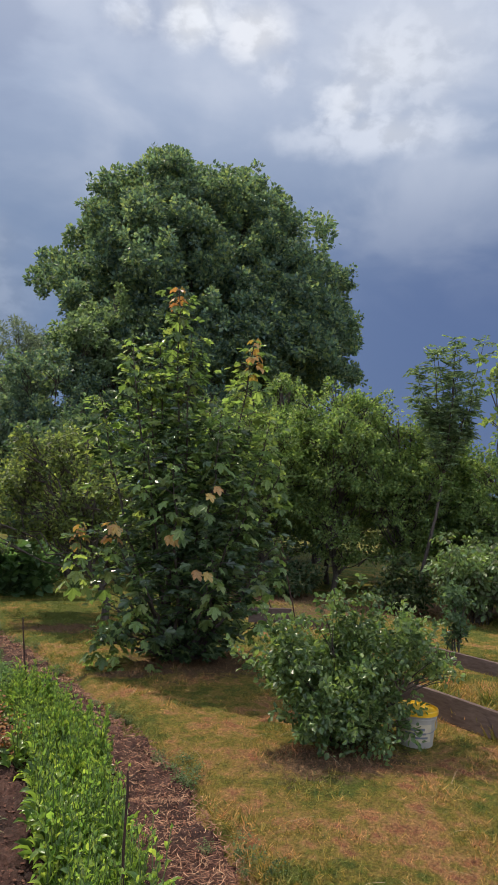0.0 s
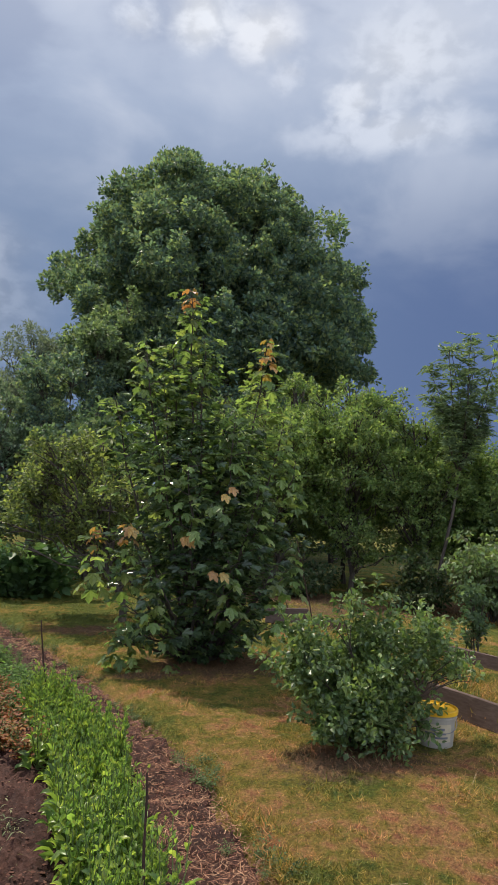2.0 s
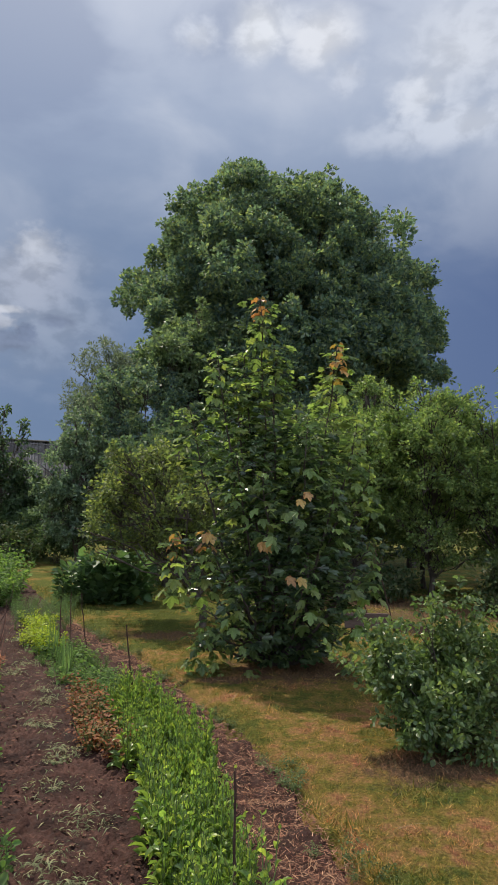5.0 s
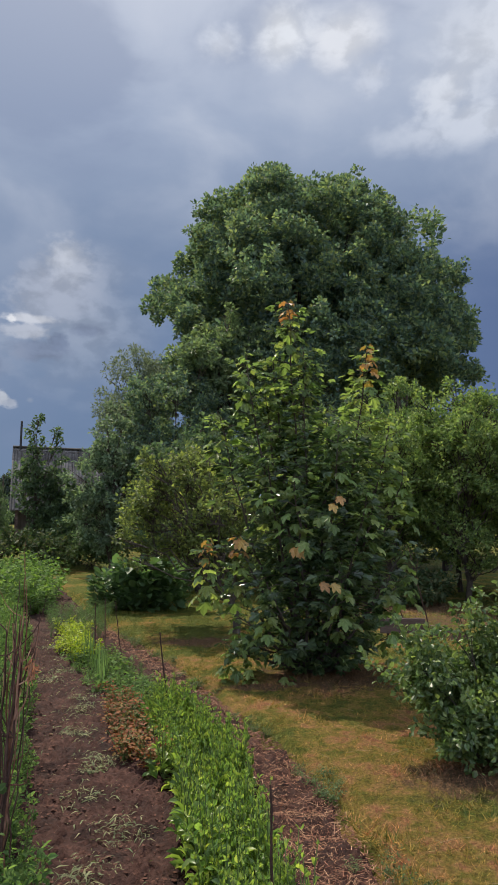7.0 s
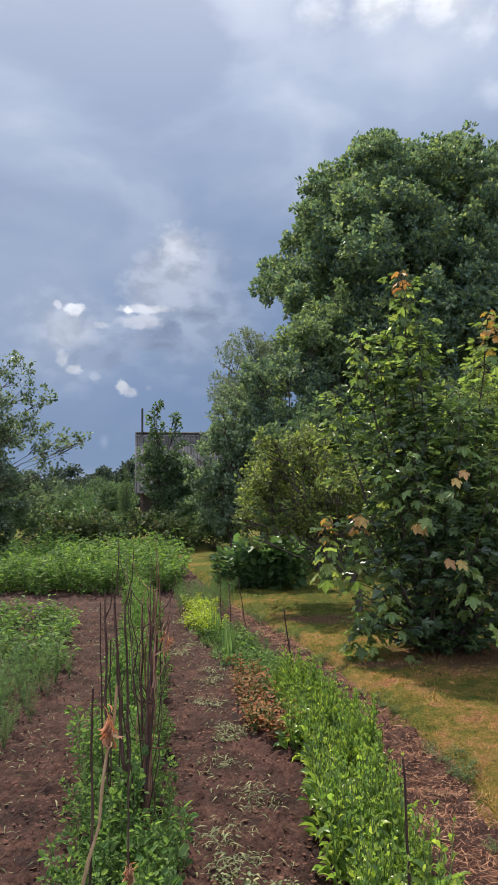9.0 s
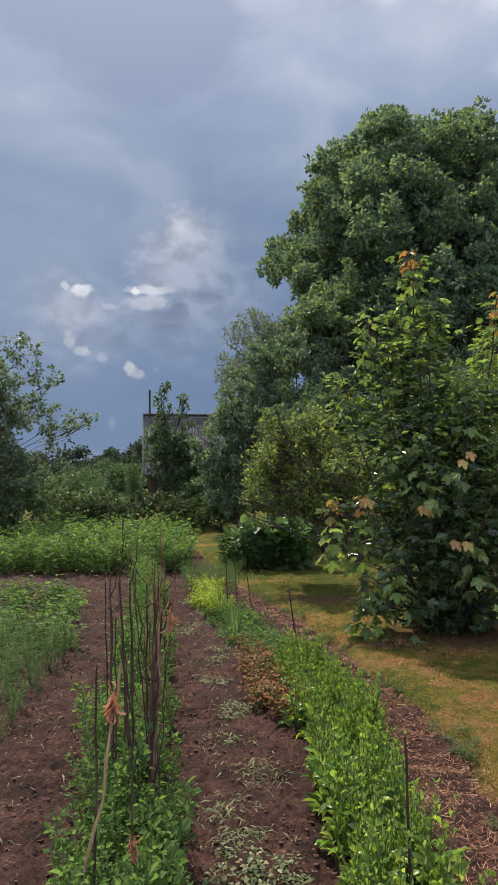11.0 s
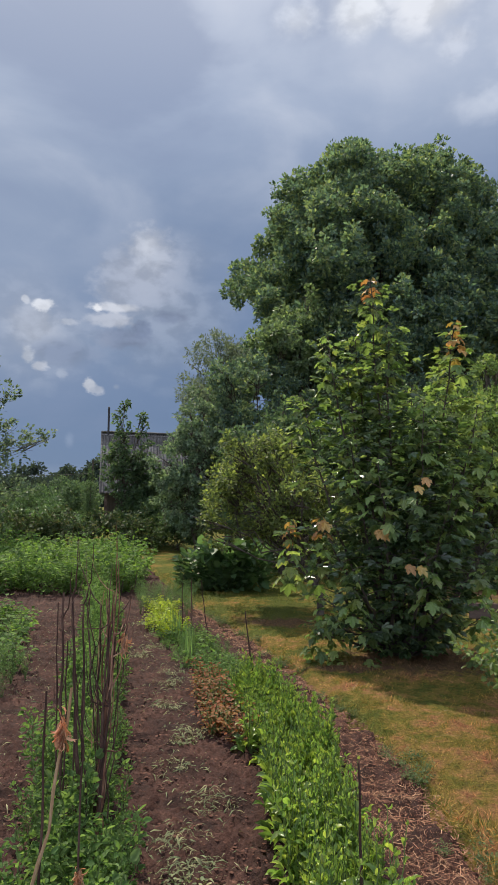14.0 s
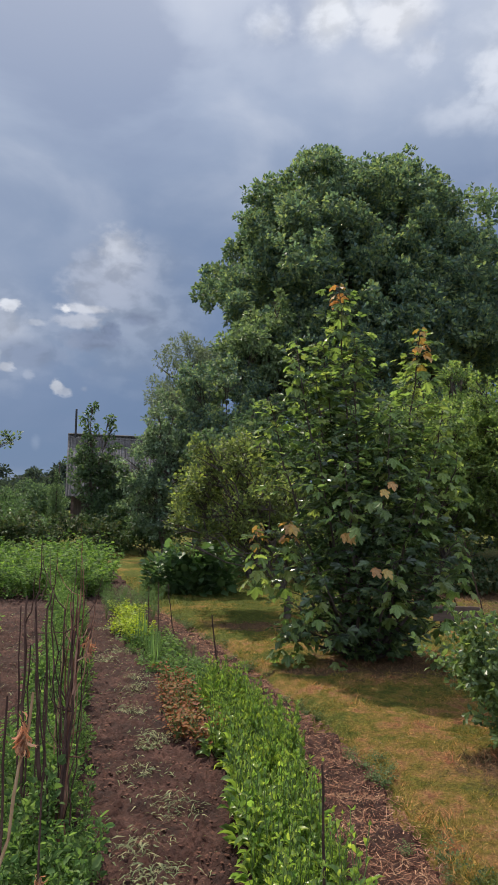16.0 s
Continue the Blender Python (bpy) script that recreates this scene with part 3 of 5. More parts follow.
def grass():
    n = 260000
    y = 1.3 + 12.5 * rng.random(n) ** 2.2
    x = lawn_edge(y) + rng.random(n) * (9.5 - lawn_edge(y)) * np.clip(0.30 + y * 0.09, 0, 1)
    h = hills(x, y)
    pos = np.stack([x, y, h - 0.004], -1)
    tuft = np.sin(x * 5.1 + 2 * np.sin(y * 4.3)) * np.sin(y * 6.7 + np.sin(x * 3.9))
    long = (x > 3.5) & (x < 4.6) & (y > 3) & (y < 8)
    size = rng.uniform(0.012, 0.038, n) * (1 + 0.9 * np.clip(tuft, 0, 1)) * np.where(long, 3.0, 1.0) * (1 + y * 0.05)
    lie = rng.normal(0, 0.8, (n, 3))
    lie[:, 2] = rng.uniform(0.15, 0.9, n)
    tri = (np.array([(-0.055, 0, 0), (0.055, 0, 0), (0, 1, 0.12)]), np.array([(0, 1, 2)]))
    ch = [(*place(tri, pos, lie, rng.normal(0, 0.5, (n, 3)) + np.array((0, 0, 1)), size), 0)]
    # long bleached stalks lying about
    k = 200
    y = 1.6 + 6 * rng.random(k)
    x = lawn_edge(y) + 0.1 + rng.random(k) * 3.2
    pos = np.stack([x, y, hills(x, y) + 0.012], -1)
    lie = rng.normal(0, 1, (k, 3))
    lie[:, 2] = rng.uniform(0, 0.12, k)
    stalk = (np.array([(-0.008, 0, 0), (0.008, 0, 0), (0.006, 0.5, 0.05), (-0.006, 0.5, 0.05), (0.004, 1, 0.0), (-0.004, 1, 0.0)]), np.array([(0, 1, 2, 3), (3, 2, 4, 5)]))
    ch.append((*place(stalk, pos, lie, np.tile(np.array((0, 0, 1.0)), (k, 1)), 0.05 + 0.17 * rng.random(k) ** 1.6), 1))
    ob = new("grass", raw_mesh("grass", ch, [M["blade"], M["palestalk"]]))
    tagged(ob, "short dry mown grass, part green part straw", "grass", kind="stuff")


M["palestalk"] = rough_mat("bleached_stalk", (0.24, 0.16, 0.09), (0.34, 0.24, 0.14), (0.42, 0.31, 0.19), bump=0.1)
grass()

# ---- trees ----
def crown_top(x):
    """Height of the oak's crown across its width: two crests and a lower shoulder."""
    return float(np.interp(x, [-7.0, -5.7, -4.7, -3.0, -1.1, 0.2, 1.7, 3.6, 4.8, 5.2, 6.2, 7.1, 7.8], [8.8, 12.9, 14.2, 15.9, 16.7, 15.9, 16.7, 15.9, 14.8, 13.4, 13.4, 13.8, 10.0]))


def inside_crown(x, y, z, r):
    """Whether a bough of that size keeps within the crown's outline, as it narrows towards the back."""
    k = 25.6 / (25.6 + y)
    for a in np.linspace(-0.5, math.pi + 0.5, 9):
        px = (6.75 + x + r * math.cos(a)) * k - 6.75
        pz = 1.55 + (z + 1.1 * r * math.sin(a) - 1.55) * k
        if px < -6.9 or px > 7.8 or pz > crown_top(px) - 0.1 or (px < -4.9 and pz < 8.4 - 0.5 * (px + 4.9)):
            return False
    return True


def dome(n, sep):
    """Bough ends packed into the crown's outer shell: x, y, z, size."""
    out = []
    for i in range(n):
        x, y, z = rng.uniform(-6.9, 7.6), rng.uniform(-7.0, 5.0), rng.uniform(6.0, 16.6)
        r = rng.uniform(0.9, 1.6) if i < n * 0.4 else rng.uniform(0.5, 1.0)
        e = math.hypot(x / 7.3, y / 7.0) + (z - 6.0) / 12.5
        if not 0.70 < e < 1.16 or (x > 5.0 and z < 8.6) or not inside_crown(x, y, z, r):
            continue
        if all((x - q[0]) ** 2 + (y - q[1]) ** 2 + (z - q[2]) ** 2 > (sep * 0.5 * (r + q[3])) ** 2 for q in out):
            out.append((x, y, z, r))
    return out


def oak():
    """Boughs end in rounded heaps of upright leaf tufts, open beneath, with dark hollows between the heaps."""
    boughs = dome(16000, 1.62)
    tufts, heart = [], []
    for x, y, z, r in boughs:
        m = int(25 * r * r) + 6
        d = rand_unit(m)
        d[:, 2] = np.where(d[:, 2] < -0.15, -d[:, 2], d[:, 2])
        for q in d:
            k, s = r * rng.uniform(0.68, 1.0), rng.uniform(0.18, 0.32)
            if rng.random() < 0.30 and q[2] > 0.0:
                k, s = r * rng.uniform(1.04, 1.25), rng.uniform(0.13, 0.22)
            tufts.append((x + q[0] * k, y + q[1] * k, z + q[2] * k * 1.12 - 0.18 * r * (1 - q[2]), s))
        heart.append((x * 0.88, y * 0.82, z - 0.35 * r, r * 0.62))
    heart += blob(130, (0.3, 0, 10.0), (4.9, 2.8, 4.0), 1.1, 0.02)
    th = thing("oak_tree", (6.75, 25.6, 0), "broad old oak tree with dense dark green crown", "tree")
    child("trunk", raw_mesh("trunk", limbs((0, 0, -0.05), (0.2, 0, 11.0), 0.5, [(x * 0.85, y * 0.85, z - 0.8, r) for x, y, z, r in boughs], 0.016), [M["bark"]], True), th)
    ch = [(*foliage(tufts, 62, 17, 0.155, KITE, 0.20, 0.05), 0), (*foliage(heart, 20, 16, 0.22, OVATE, 0.50, 0.2), 0)]
    child("crown", raw_mesh("crown", ch, [M["oak"]]), th)


rng = np.random.default_rng(11)
oak()
rng = np.random.default_rng(12)
# behind the potato patch and the shed
tree("willow_tree", (0.4, 21.5, 0), (-0.1, 0, 5.2), 0.16,
     blob(26, (-0.1, 0, 4.9), (1.3, 1.2, 1.9), 0.55) + [(-0.5, 0, 6.6, 0.6), (0.3, 0, 6.5, 0.5), (-1.4, 0, 5.2, 0.5)], "willow",
     "grey-green willow tree with fine small leaves", leaf=0.13, subs=60, per=30, shape=SLIM)
tree("ash_tree", (2.4, 19.5, 0), (0.1, 0, 5.2), 0.16, blob(64, (0.15, 0, 3.95), (1.6, 1.4, 3.2), 0.55) + [(0.3, -0.3, 7.3, 0.34), (0.25, -0.3, 7.8, 0.2), (-0.5, 0.2, 7.0, 0.36), (-0.55, 0.2, 7.5, 0.2), (1.0, 0, 6.9, 0.36), (1.1, 0, 7.4, 0.22), (1.7, 0, 6.2, 0.4), (-1.2, 0, 6.3, 0.34)], "ash",
     "green broadleaf tree standing before the oak", leaf=0.13, subs=60, per=28, spread=0.28)
tree("lime_tree", (5.4, 18.5, 0), (0.1, 0, 5.0), 0.16, blob(56, (0, 0, 3.3), (2.3, 1.7, 2.5), 0.7), "oak",
     "dark green broadleaf tree standing before the oak", leaf=0.115, subs=44, per=36)
tree("elm_tree", (9.6, 19.0, 0), (0.1, 0, 4.6), 0.16, blob(50, (-0.4, 0, 2.9), (2.2, 1.7, 2.2), 0.7), "oak",
     "dark green broadleaf tree beneath the oak's boughs", leaf=0.115, subs=44, per=36)
tree("pear_tree", (1.0, 18.3, 0), (0.1, 0, 3.6), 0.11, blob(54, (0, 0, 3.3), (1.65, 1.2, 2.6), 0.55), "oak",
     "green pear tree among the other garden trees", leaf=0.10, subs=70, per=28)
tree("plum_tree", (-0.65, 17.9, 0), (0.1, 0, 2.6), 0.07, blob(54, (0.15, 0, 2.25), (1.05, 0.9, 1.7), 0.40), "grey",
     "grey-green plum tree with low leafy crown", leaf=0.10, subs=70, per=28)
tree("elder_tree", (-3.25, 22.7, 0), (-0.1, 0, 3.6), 0.07,
     [(-0.17 + 0.10 * math.sin(2.3 * i), 0.1 * math.cos(1.7 * i), 2.1 + 0.30 * i, 0.60 - 0.055 * i) for i in range(10)] + [(-0.62, 0, 3.05, 0.28), (-0.55, 0, 2.4, 0.36), (0.30, 0, 2.9, 0.32)]
     + [(0.58 + 0.05 * math.sin(2.9 * i), 0, 2.5 + 0.32 * i, 0.34 - 0.045 * i) for i in range(7)] + blob(40, (0.48, 0, 1.25), (0.52, 0.6, 1.25), 0.34) + blob(14, (0.95, 0.2, 1.9), (0.35, 0.4, 1.3), 0.32), "shadeleaf",
     "slim dark green young tree before the shed", leaf=0.12, subs=66, per=22, spread=0.30)
tree("spindle_tree", (1.42, 8.75, 0), (-0.45, 0.5, 1.7), 0.055, blob(64, (-0.55, 0.65, 1.55), (1.08, 0.8, 0.78), 0.24) + [(-1.6, 0.3, 1.25, 0.2), (-1.3, 0.2, 0.95, 0.2), (-0.2, 0.3, 0.85, 0.25), (0.3, 0.3, 0.8, 0.25)], "yellowish",
     "small leaning tree with yellowish green leaves", leaf=0.058, subs=170, per=26)
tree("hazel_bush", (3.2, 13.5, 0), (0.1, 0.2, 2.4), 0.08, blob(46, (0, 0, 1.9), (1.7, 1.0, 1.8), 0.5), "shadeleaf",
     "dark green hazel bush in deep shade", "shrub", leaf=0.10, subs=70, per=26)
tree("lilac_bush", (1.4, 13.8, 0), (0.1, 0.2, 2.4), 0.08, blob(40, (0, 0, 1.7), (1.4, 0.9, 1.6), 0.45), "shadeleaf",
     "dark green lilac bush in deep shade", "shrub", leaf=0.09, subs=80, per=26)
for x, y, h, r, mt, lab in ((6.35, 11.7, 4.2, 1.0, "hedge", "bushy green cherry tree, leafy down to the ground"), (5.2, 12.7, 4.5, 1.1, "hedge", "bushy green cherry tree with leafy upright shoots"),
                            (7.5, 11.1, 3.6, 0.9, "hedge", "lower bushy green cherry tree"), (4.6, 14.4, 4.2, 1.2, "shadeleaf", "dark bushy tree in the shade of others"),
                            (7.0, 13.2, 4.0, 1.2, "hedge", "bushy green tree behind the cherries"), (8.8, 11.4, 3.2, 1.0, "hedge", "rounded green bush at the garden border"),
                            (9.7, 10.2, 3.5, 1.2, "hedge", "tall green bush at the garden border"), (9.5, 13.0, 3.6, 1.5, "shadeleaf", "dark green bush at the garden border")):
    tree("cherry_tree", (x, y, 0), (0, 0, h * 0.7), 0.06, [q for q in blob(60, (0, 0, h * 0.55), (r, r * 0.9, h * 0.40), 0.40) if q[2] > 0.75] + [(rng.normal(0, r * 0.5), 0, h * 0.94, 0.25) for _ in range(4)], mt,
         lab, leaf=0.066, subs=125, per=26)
def rowan():
    """Thin bowed trunk, a fan of upright limbs and feathered leaves held level."""
    th = thing("rowan_tree", (7.25, 10.25, 0), "young rowan tree with thin bare lower trunk", "tree")
    trunk = bend((0, 0, -0.05), (0.74, 0, 3.25), (0.04, 0, -0.25), 10, 0.01)
    wood = [(*tube(trunk, np.linspace(0.036, 0.024, 10), 7), 0)]
    P, Y, Z, S = [], [], [], []
    for x, y, z in ((-0.10, 0.1, 4.45), (0.25, -0.1, 4.75), (0.50, 0.2, 4.95), (0.72, -0.1, 5.10), (1.02, 0.15, 4.85), (1.40, -0.1, 5.12), (1.42, 0.1, 4.25), (-0.15, -0.1, 3.85), (0.25, 0.25, 3.75), (1.05, -0.2, 3.95), (0.60, -0.3, 4.30), (0.1, -0.2, 3.3), (1.2, 0.1, 3.35), (0.7, 0.3, 3.7)):
        at = trunk[int(rng.integers(7, 10))]
        limb = bend(at, (x, y, z), (0.12 * (x - 0.7), 0, -0.12), 10, 0.012)
        wood.append((*tube(limb, np.linspace(0.016, 0.004, 10), 5), 0))
        for p in limb[2:]:
            for j in range(7):
                a = rng.uniform(0, 6.28)
                d = np.array((math.cos(a), math.sin(a), rng.uniform(-0.75, 0.65)))
                side = np.array((-math.sin(a), math.cos(a), 0))
                long = rng.uniform(0.14, 0.24)
                for i in range(6):
                    for w in (-1, 1):
                        P.append(p + d * long * (0.25 + 0.15 * i)), Y.append(side * w + 0.5 * d + rng.normal(0, 0.15, 3)), Z.append(np.array((0, 0, 1)) + rng.normal(0, 0.55, 3)), S.append(rng.uniform(0.080, 0.125))
    child("trunk", raw_mesh("trunk", wood, [M["bark"]], True), th)
    child("crown", raw_mesh("crown", [(*place(SLIM, *[np.array(q) for q in (P, Y, Z, S)]), 0)], [M["ash"]]), th)


rowan()
tree("sycamore_tree", (9.5, 10.3, 0), (-0.2, 0, 4.4), 0.045, [(-0.40, 0, 4.75, 0.22), (-0.30, 0, 4.3, 0.30), (-0.2, 0, 3.7, 0.36), (0.2, 0, 4.5, 0.40), (0.1, 0, 3.2, 0.4)], "maple_lime",
     "slender young sycamore with large lime green leaves", leaf=0.13, subs=40, per=9, shape=MAPLE)
tree("apple_tree", (-8.2, 16.5, 0), (0.3, 0, 3.2), 0.12,
     blob(70, (-0.3, 0, 2.9), (2.2, 2.0, 2.3), 0.5) + blob(14, (1.4, 0, 2.2), (1.4, 1.0, 1.5), 0.36) + [(1.2, -0.2, 4.6, 0.45), (1.6, 0, 4.1, 0.42), (1.8, 0, 3.6, 0.40), (2.2, 0, 3.2, 0.38), (2.2, -0.2, 4.8, 0.4), (2.0, -0.2, 5.1, 0.25), (2.6, -0.2, 4.2, 0.35), (3.0, -0.2, 4.1, 0.25), (2.7, 0, 3.5, 0.4), (3.0, 0, 3.0, 0.4), (3.4, 0, 2.9, 0.28),
      (3.7, 0, 2.95, 0.18), (3.9, 0, 3.0, 0.13), (3.0, 0, 2.3, 0.4), (2.6, 0, 1.6, 0.5), (3.2, 0, 1.7, 0.35)], "apple",
     "old apple tree with spreading leafy branches", leaf=0.095, subs=84, per=20, twig=0.007)


# ---- the young maple ----
def maple():
    base = np.array((1.90, 6.60, 0.0))
    th = thing("maple_tree", base, "bushy young maple with lobed green leaves and bronze shoot tips", "tree")
    # shoot tips about the base: x, y, z, leaves for each metre
    leaders = [(-0.30, -0.05, 3.88, 14), (0.60, -0.05, 3.44, 15), (-0.74, 0.0, 3.26, 9), (-1.04, 0.0, 2.66, 9), (0.90, 0.10, 2.62, 8), (0.20, 0.12, 2.78, 10), (-0.16, -0.15, 3.36, 12), (-0.44, 0.05, 3.30, 11),
               (-0.52, 0.10, 2.95, 10), (0.70, -0.30, 2.40, 9), (0.12, -0.50, 2.50, 10), (-0.58, -0.35, 2.15, 10), (0.90, -0.25, 2.10, 9), (-0.36, -0.60, 1.98, 10), (0.36, -0.65, 1.85, 10),
               (-1.13, -0.10, 1.34, 9), (-0.85, -0.25, 1.36, 9), (0.82, -0.45, 1.30, 10), (-0.86, -0.35, 0.62, 13), (-0.62, -0.60, 0.95, 12), (-0.95, -0.30, 0.26, 34), (-0.72, -0.36, 0.34, 26), (-0.40, -0.45, 0.30, 26), (0.66, -0.40, 0.40, 22), (0.05, -0.80, 1.15, 12), (0.55, -0.70, 1.0, 12)]
    wood, P, Y, Z, S, kind = [], [], [], [], [], []

    def leaf(p, y, z, s, k):
        P.append(p), Y.append(y), Z.append(z), S.append(s), kind.append(k)

    for (x, y, z, rate) in leaders:
        low = 0.58 if x < -0.7 and z > 2.0 else 0.22
        top = np.array((x, y, z))
        pts = bend((x * 0.12, y * 0.12, 0), top, (x * 0.14, y * 0.25, 0.1 * (z < 1.5)), 12, 0.012)
        wood.append((*tube(pts, np.linspace(0.020, 0.004, 12), 6), 0))
        n = max(7, int(z * rate))
        for i in range(n):
            s = low + (0.98 - low) * ((i + rng.random()) / n) ** 0.8
            q = pts[min(11, int(s * 11))] * (1 - (s * 11) % 1) + pts[min(11, int(s * 11) + 1)] * ((s * 11) % 1)
            a = i * 2.4 + rng.random()
            reach = (0.12 + 0.26 * (1 - s) ** 0.8) * rng.uniform(0.7, 1.2)
            e = q + np.array((math.cos(a) * reach, math.sin(a) * reach, reach * 0.35))
            wood.append((*tube(bend(q, e, (0, 0, 0.03), 4), np.linspace(0.005, 0.002, 4), 4), 0))
            for j in range(3 + int(reach * 9)):
                f = q + (e - q) * rng.uniform(0.35, 1.05) + rng.normal(0, 0.03, 3)
                out = np.array((math.cos(a), math.sin(a), 0)) + rng.normal(0, 0.6, 3)
                out[2] = rng.uniform(-0.40, 0.35)
                # lime marks young leaves; on the right spire it paints backlit leaves too
                young = rng.random() < 1.5 * (s - 0.52) and z > 1.5
                leaf(f + unit(out) * 0.05, out, np.array((0.3 * math.cos(a), 0.3 * math.sin(a), 1.0)) + rng.normal(0, 0.4, 3), rng.uniform(0.065, 0.125) * (1 - 0.25 * (s > 0.85)), 2 if young or (top[0] > 0.5 and z > 3 and s > 0.6) else 0)
        tip = 1 if z > 3.4 or z in (1.34, 1.36) else 2
        for j in range(20):
            a = j * 2.4
            out = np.array((math.cos(a), math.sin(a), rng.uniform(-1.4, -0.3)))
            leaf(top + np.array((0, 0, 0.04 - 0.030 * j)) + (0.02 + 0.004 * j) * out, out, np.array((0, 0, 0.8)) + 0.6 * np.array((math.cos(a), math.sin(a), 0)), rng.uniform(0.05, 0.08) + 0.003 * j + (0.02 if z > 3.4 or tip == 1 else 0.0), tip if j < (12 if top[0] > 0.5 else 7) else 2)
    # the inner body, hollow and dark below
    for i in range(1900):
        z = 0.06 + 2.35 * rng.random() ** 1.25
        R = np.interp(z, [0.06, 0.35, 0.7, 1.3, 1.9, 2.4], [0.40, 0.46, 0.64, 0.74, 0.66, 0.40])
        a = rng.uniform(0, 2 * np.pi)
        k = math.sqrt(rng.uniform(0.04, 1.0)) * (1 + 0.16 * math.sin(3 * a + 4 * z) + 0.1 * math.sin(7 * a - 6 * z))
        p = np.array((math.cos(a) * R * k + 0.08, math.sin(a) * R * k, z))
        out = np.array((math.cos(a), math.sin(a), 0)) + rng.normal(0, 0.5, 3)
        out[2] = rng.uniform(-0.4, 0.35)
        leaf(p, out, np.array((0.3 * math.cos(a), 0.3 * math.sin(a), 1.0)) + rng.normal(0, 0.4, 3), rng.uniform(0.065, 0.115), 2 if rng.random() < 0.05 * (z - 0.9) else 0)
    # bronze leaves low on the sunny side
    for (x, y, z, k) in ((-0.08, -0.86, 1.72, 1), (-0.10, -0.90, 1.62, 2), (-0.40, -0.84, 1.34, 1), (-0.30, -0.88, 1.28, 2), (-0.16, -0.92, 1.00, 1), (0.46, -0.88, 0.86, 2), (-0.06, -0.90, 1.52, 2), (-0.86, -0.45, 1.36, 1)):
        for j in range(2):
            leaf(np.array((x, y, z)) + rng.normal(0, 0.04, 3), np.array((rng.normal(0, 0.6), -0.5, -0.6)), np.array((0, -0.5, 0.8)), rng.uniform(0.09, 0.125), k)
    P, Y, Z, S, kind = [np.array(a) for a in (P, Y, Z, S, kind)]
    child("trunk", raw_mesh("trunk", wood, [M["bark"]], True), th)
    # leaves towards the open lawn stand singly, the others as one crown
    front = (-P[:, 1] + 0.9 * np.abs(P[:, 0]) + 0.35 * P[:, 2])
    single = set(np.argsort(-front)[:300].tolist())
    rest = np.array([i for i in range(len(P)) if i not in single])
    mats = [M["maple"], M["maple_young"], M["maple_lime"]]
    ch = []
    for k in range(3):
        w = rest[kind[rest] == k]
        if len(w):
            ch.append((*place(MAPLE, P[w], Y[w], Z[w], S[w]), k))
    tagged(child("crown", raw_mesh("crown", ch, mats), th), kind="stuff")
    kinds = [raw_mesh("leaf", [(MAPLE[0], MAPLE[1], 0)], [m]) for m in mats]
    for i in sorted(single):
        y = unit(Y[i])
        x = unit(np.cross(y, Z[i]))
        z = np.cross(x, y)
        ob = new("leaf", kinds[kind[i]])
        ob.parent = th
        m = Matrix(np.stack([x, y, z], -1).tolist()).to_4x4()
        ob.matrix_basis = Matrix.Translation(P[i].tolist()) @ m @ Matrix.Diagonal((*([float(S[i])] * 3), 1))


rng = np.random.default_rng(13)
maple()


# ---- bushes on the lawn ----
def bush(name, at, clumps, stems, leafmat, label, leaf, subs, per, shape=OVATE, stem_r=0.008, category="bush", droop=0.3):
    th = thing(name, at, label, category)
    ch = []
    for i in range(stems):
        x, y, z, r = clumps[int(rng.integers(len(clumps)))]
        b = rng.normal(0, 0.07, 2)
        ch.append((*tube(bend((b[0], b[1], -0.02), (x, y, z), (0, 0, 0.08), 7, 0.01), np.linspace(stem_r, stem_r * 0.35, 7), 5), 0))
        for _ in range(3):
            e = np.array((x, y, z)) + rand_unit(1)[0] * r * 1.1
            ch.append((*tube(bend((x * 0.7, y * 0.7, z * 0.7), e, (0, 0, 0.04), 5), np.linspace(stem_r * 0.6, stem_r * 0.2, 5), 4), 0))
    child("stem", raw_mesh("stem", ch, [M["bark"]], True), th)
    child("foliage", raw_mesh("foliage", [(*foliage(clumps, subs, per, leaf, shape, 0.35, droop), 0)], [M[leafmat]]), th)
    return th


bush("currant_bush", (2.38, 4.05, 0),
     [q for q in blob(30, (0, 0, 0.48), (0.52, 0.42, 0.25), 0.13) + blob(26, (0, 0, 0.24), (0.40, 0.32, 0.17), 0.13) + [(-0.62, 0.1, 0.5, 0.12), (-0.1, 0, 0.80, 0.12), (0.1, 0, 0.86, 0.1), (0.4, -0.1, 0.74, 0.14), (-0.45, 0.1, 0.68, 0.12), (0.0, 0.1, 0.97, 0.05), (0.12, 0, 0.98, 0.05)] if not (q[0] > 0.22 and q[2] < 0.46)] + [(0.30, -0.24, 0.16, 0.07), (0.33, -0.22, 0.30, 0.09), (0.44, -0.20, 0.52, 0.12), (0.55, -0.24, 0.58, 0.12), (0.62, -0.26, 0.52, 0.08), (-0.42, -0.2, 0.2, 0.1), (-0.3, -0.3, 0.12, 0.08), (0.68, 0.06, 0.50, 0.10), (0.80, 0.04, 0.45, 0.08), (0.62, 0.10, 0.62, 0.10)],
     34, "currant", "round leafy currant bush with glossy green leaves", 0.040, 600, 26, (OVATE[0] * np.array((1.15, 1, 1.3)), OVATE[1]))
bush("rose_bush", (5.2, 6.45, 0), blob(14, (0, 0, 0.44), (0.15, 0.15, 0.34), 0.09), 8, "shadeleaf", "small upright leafy bush by the bed board", 0.05, 620, 14, LOBED)
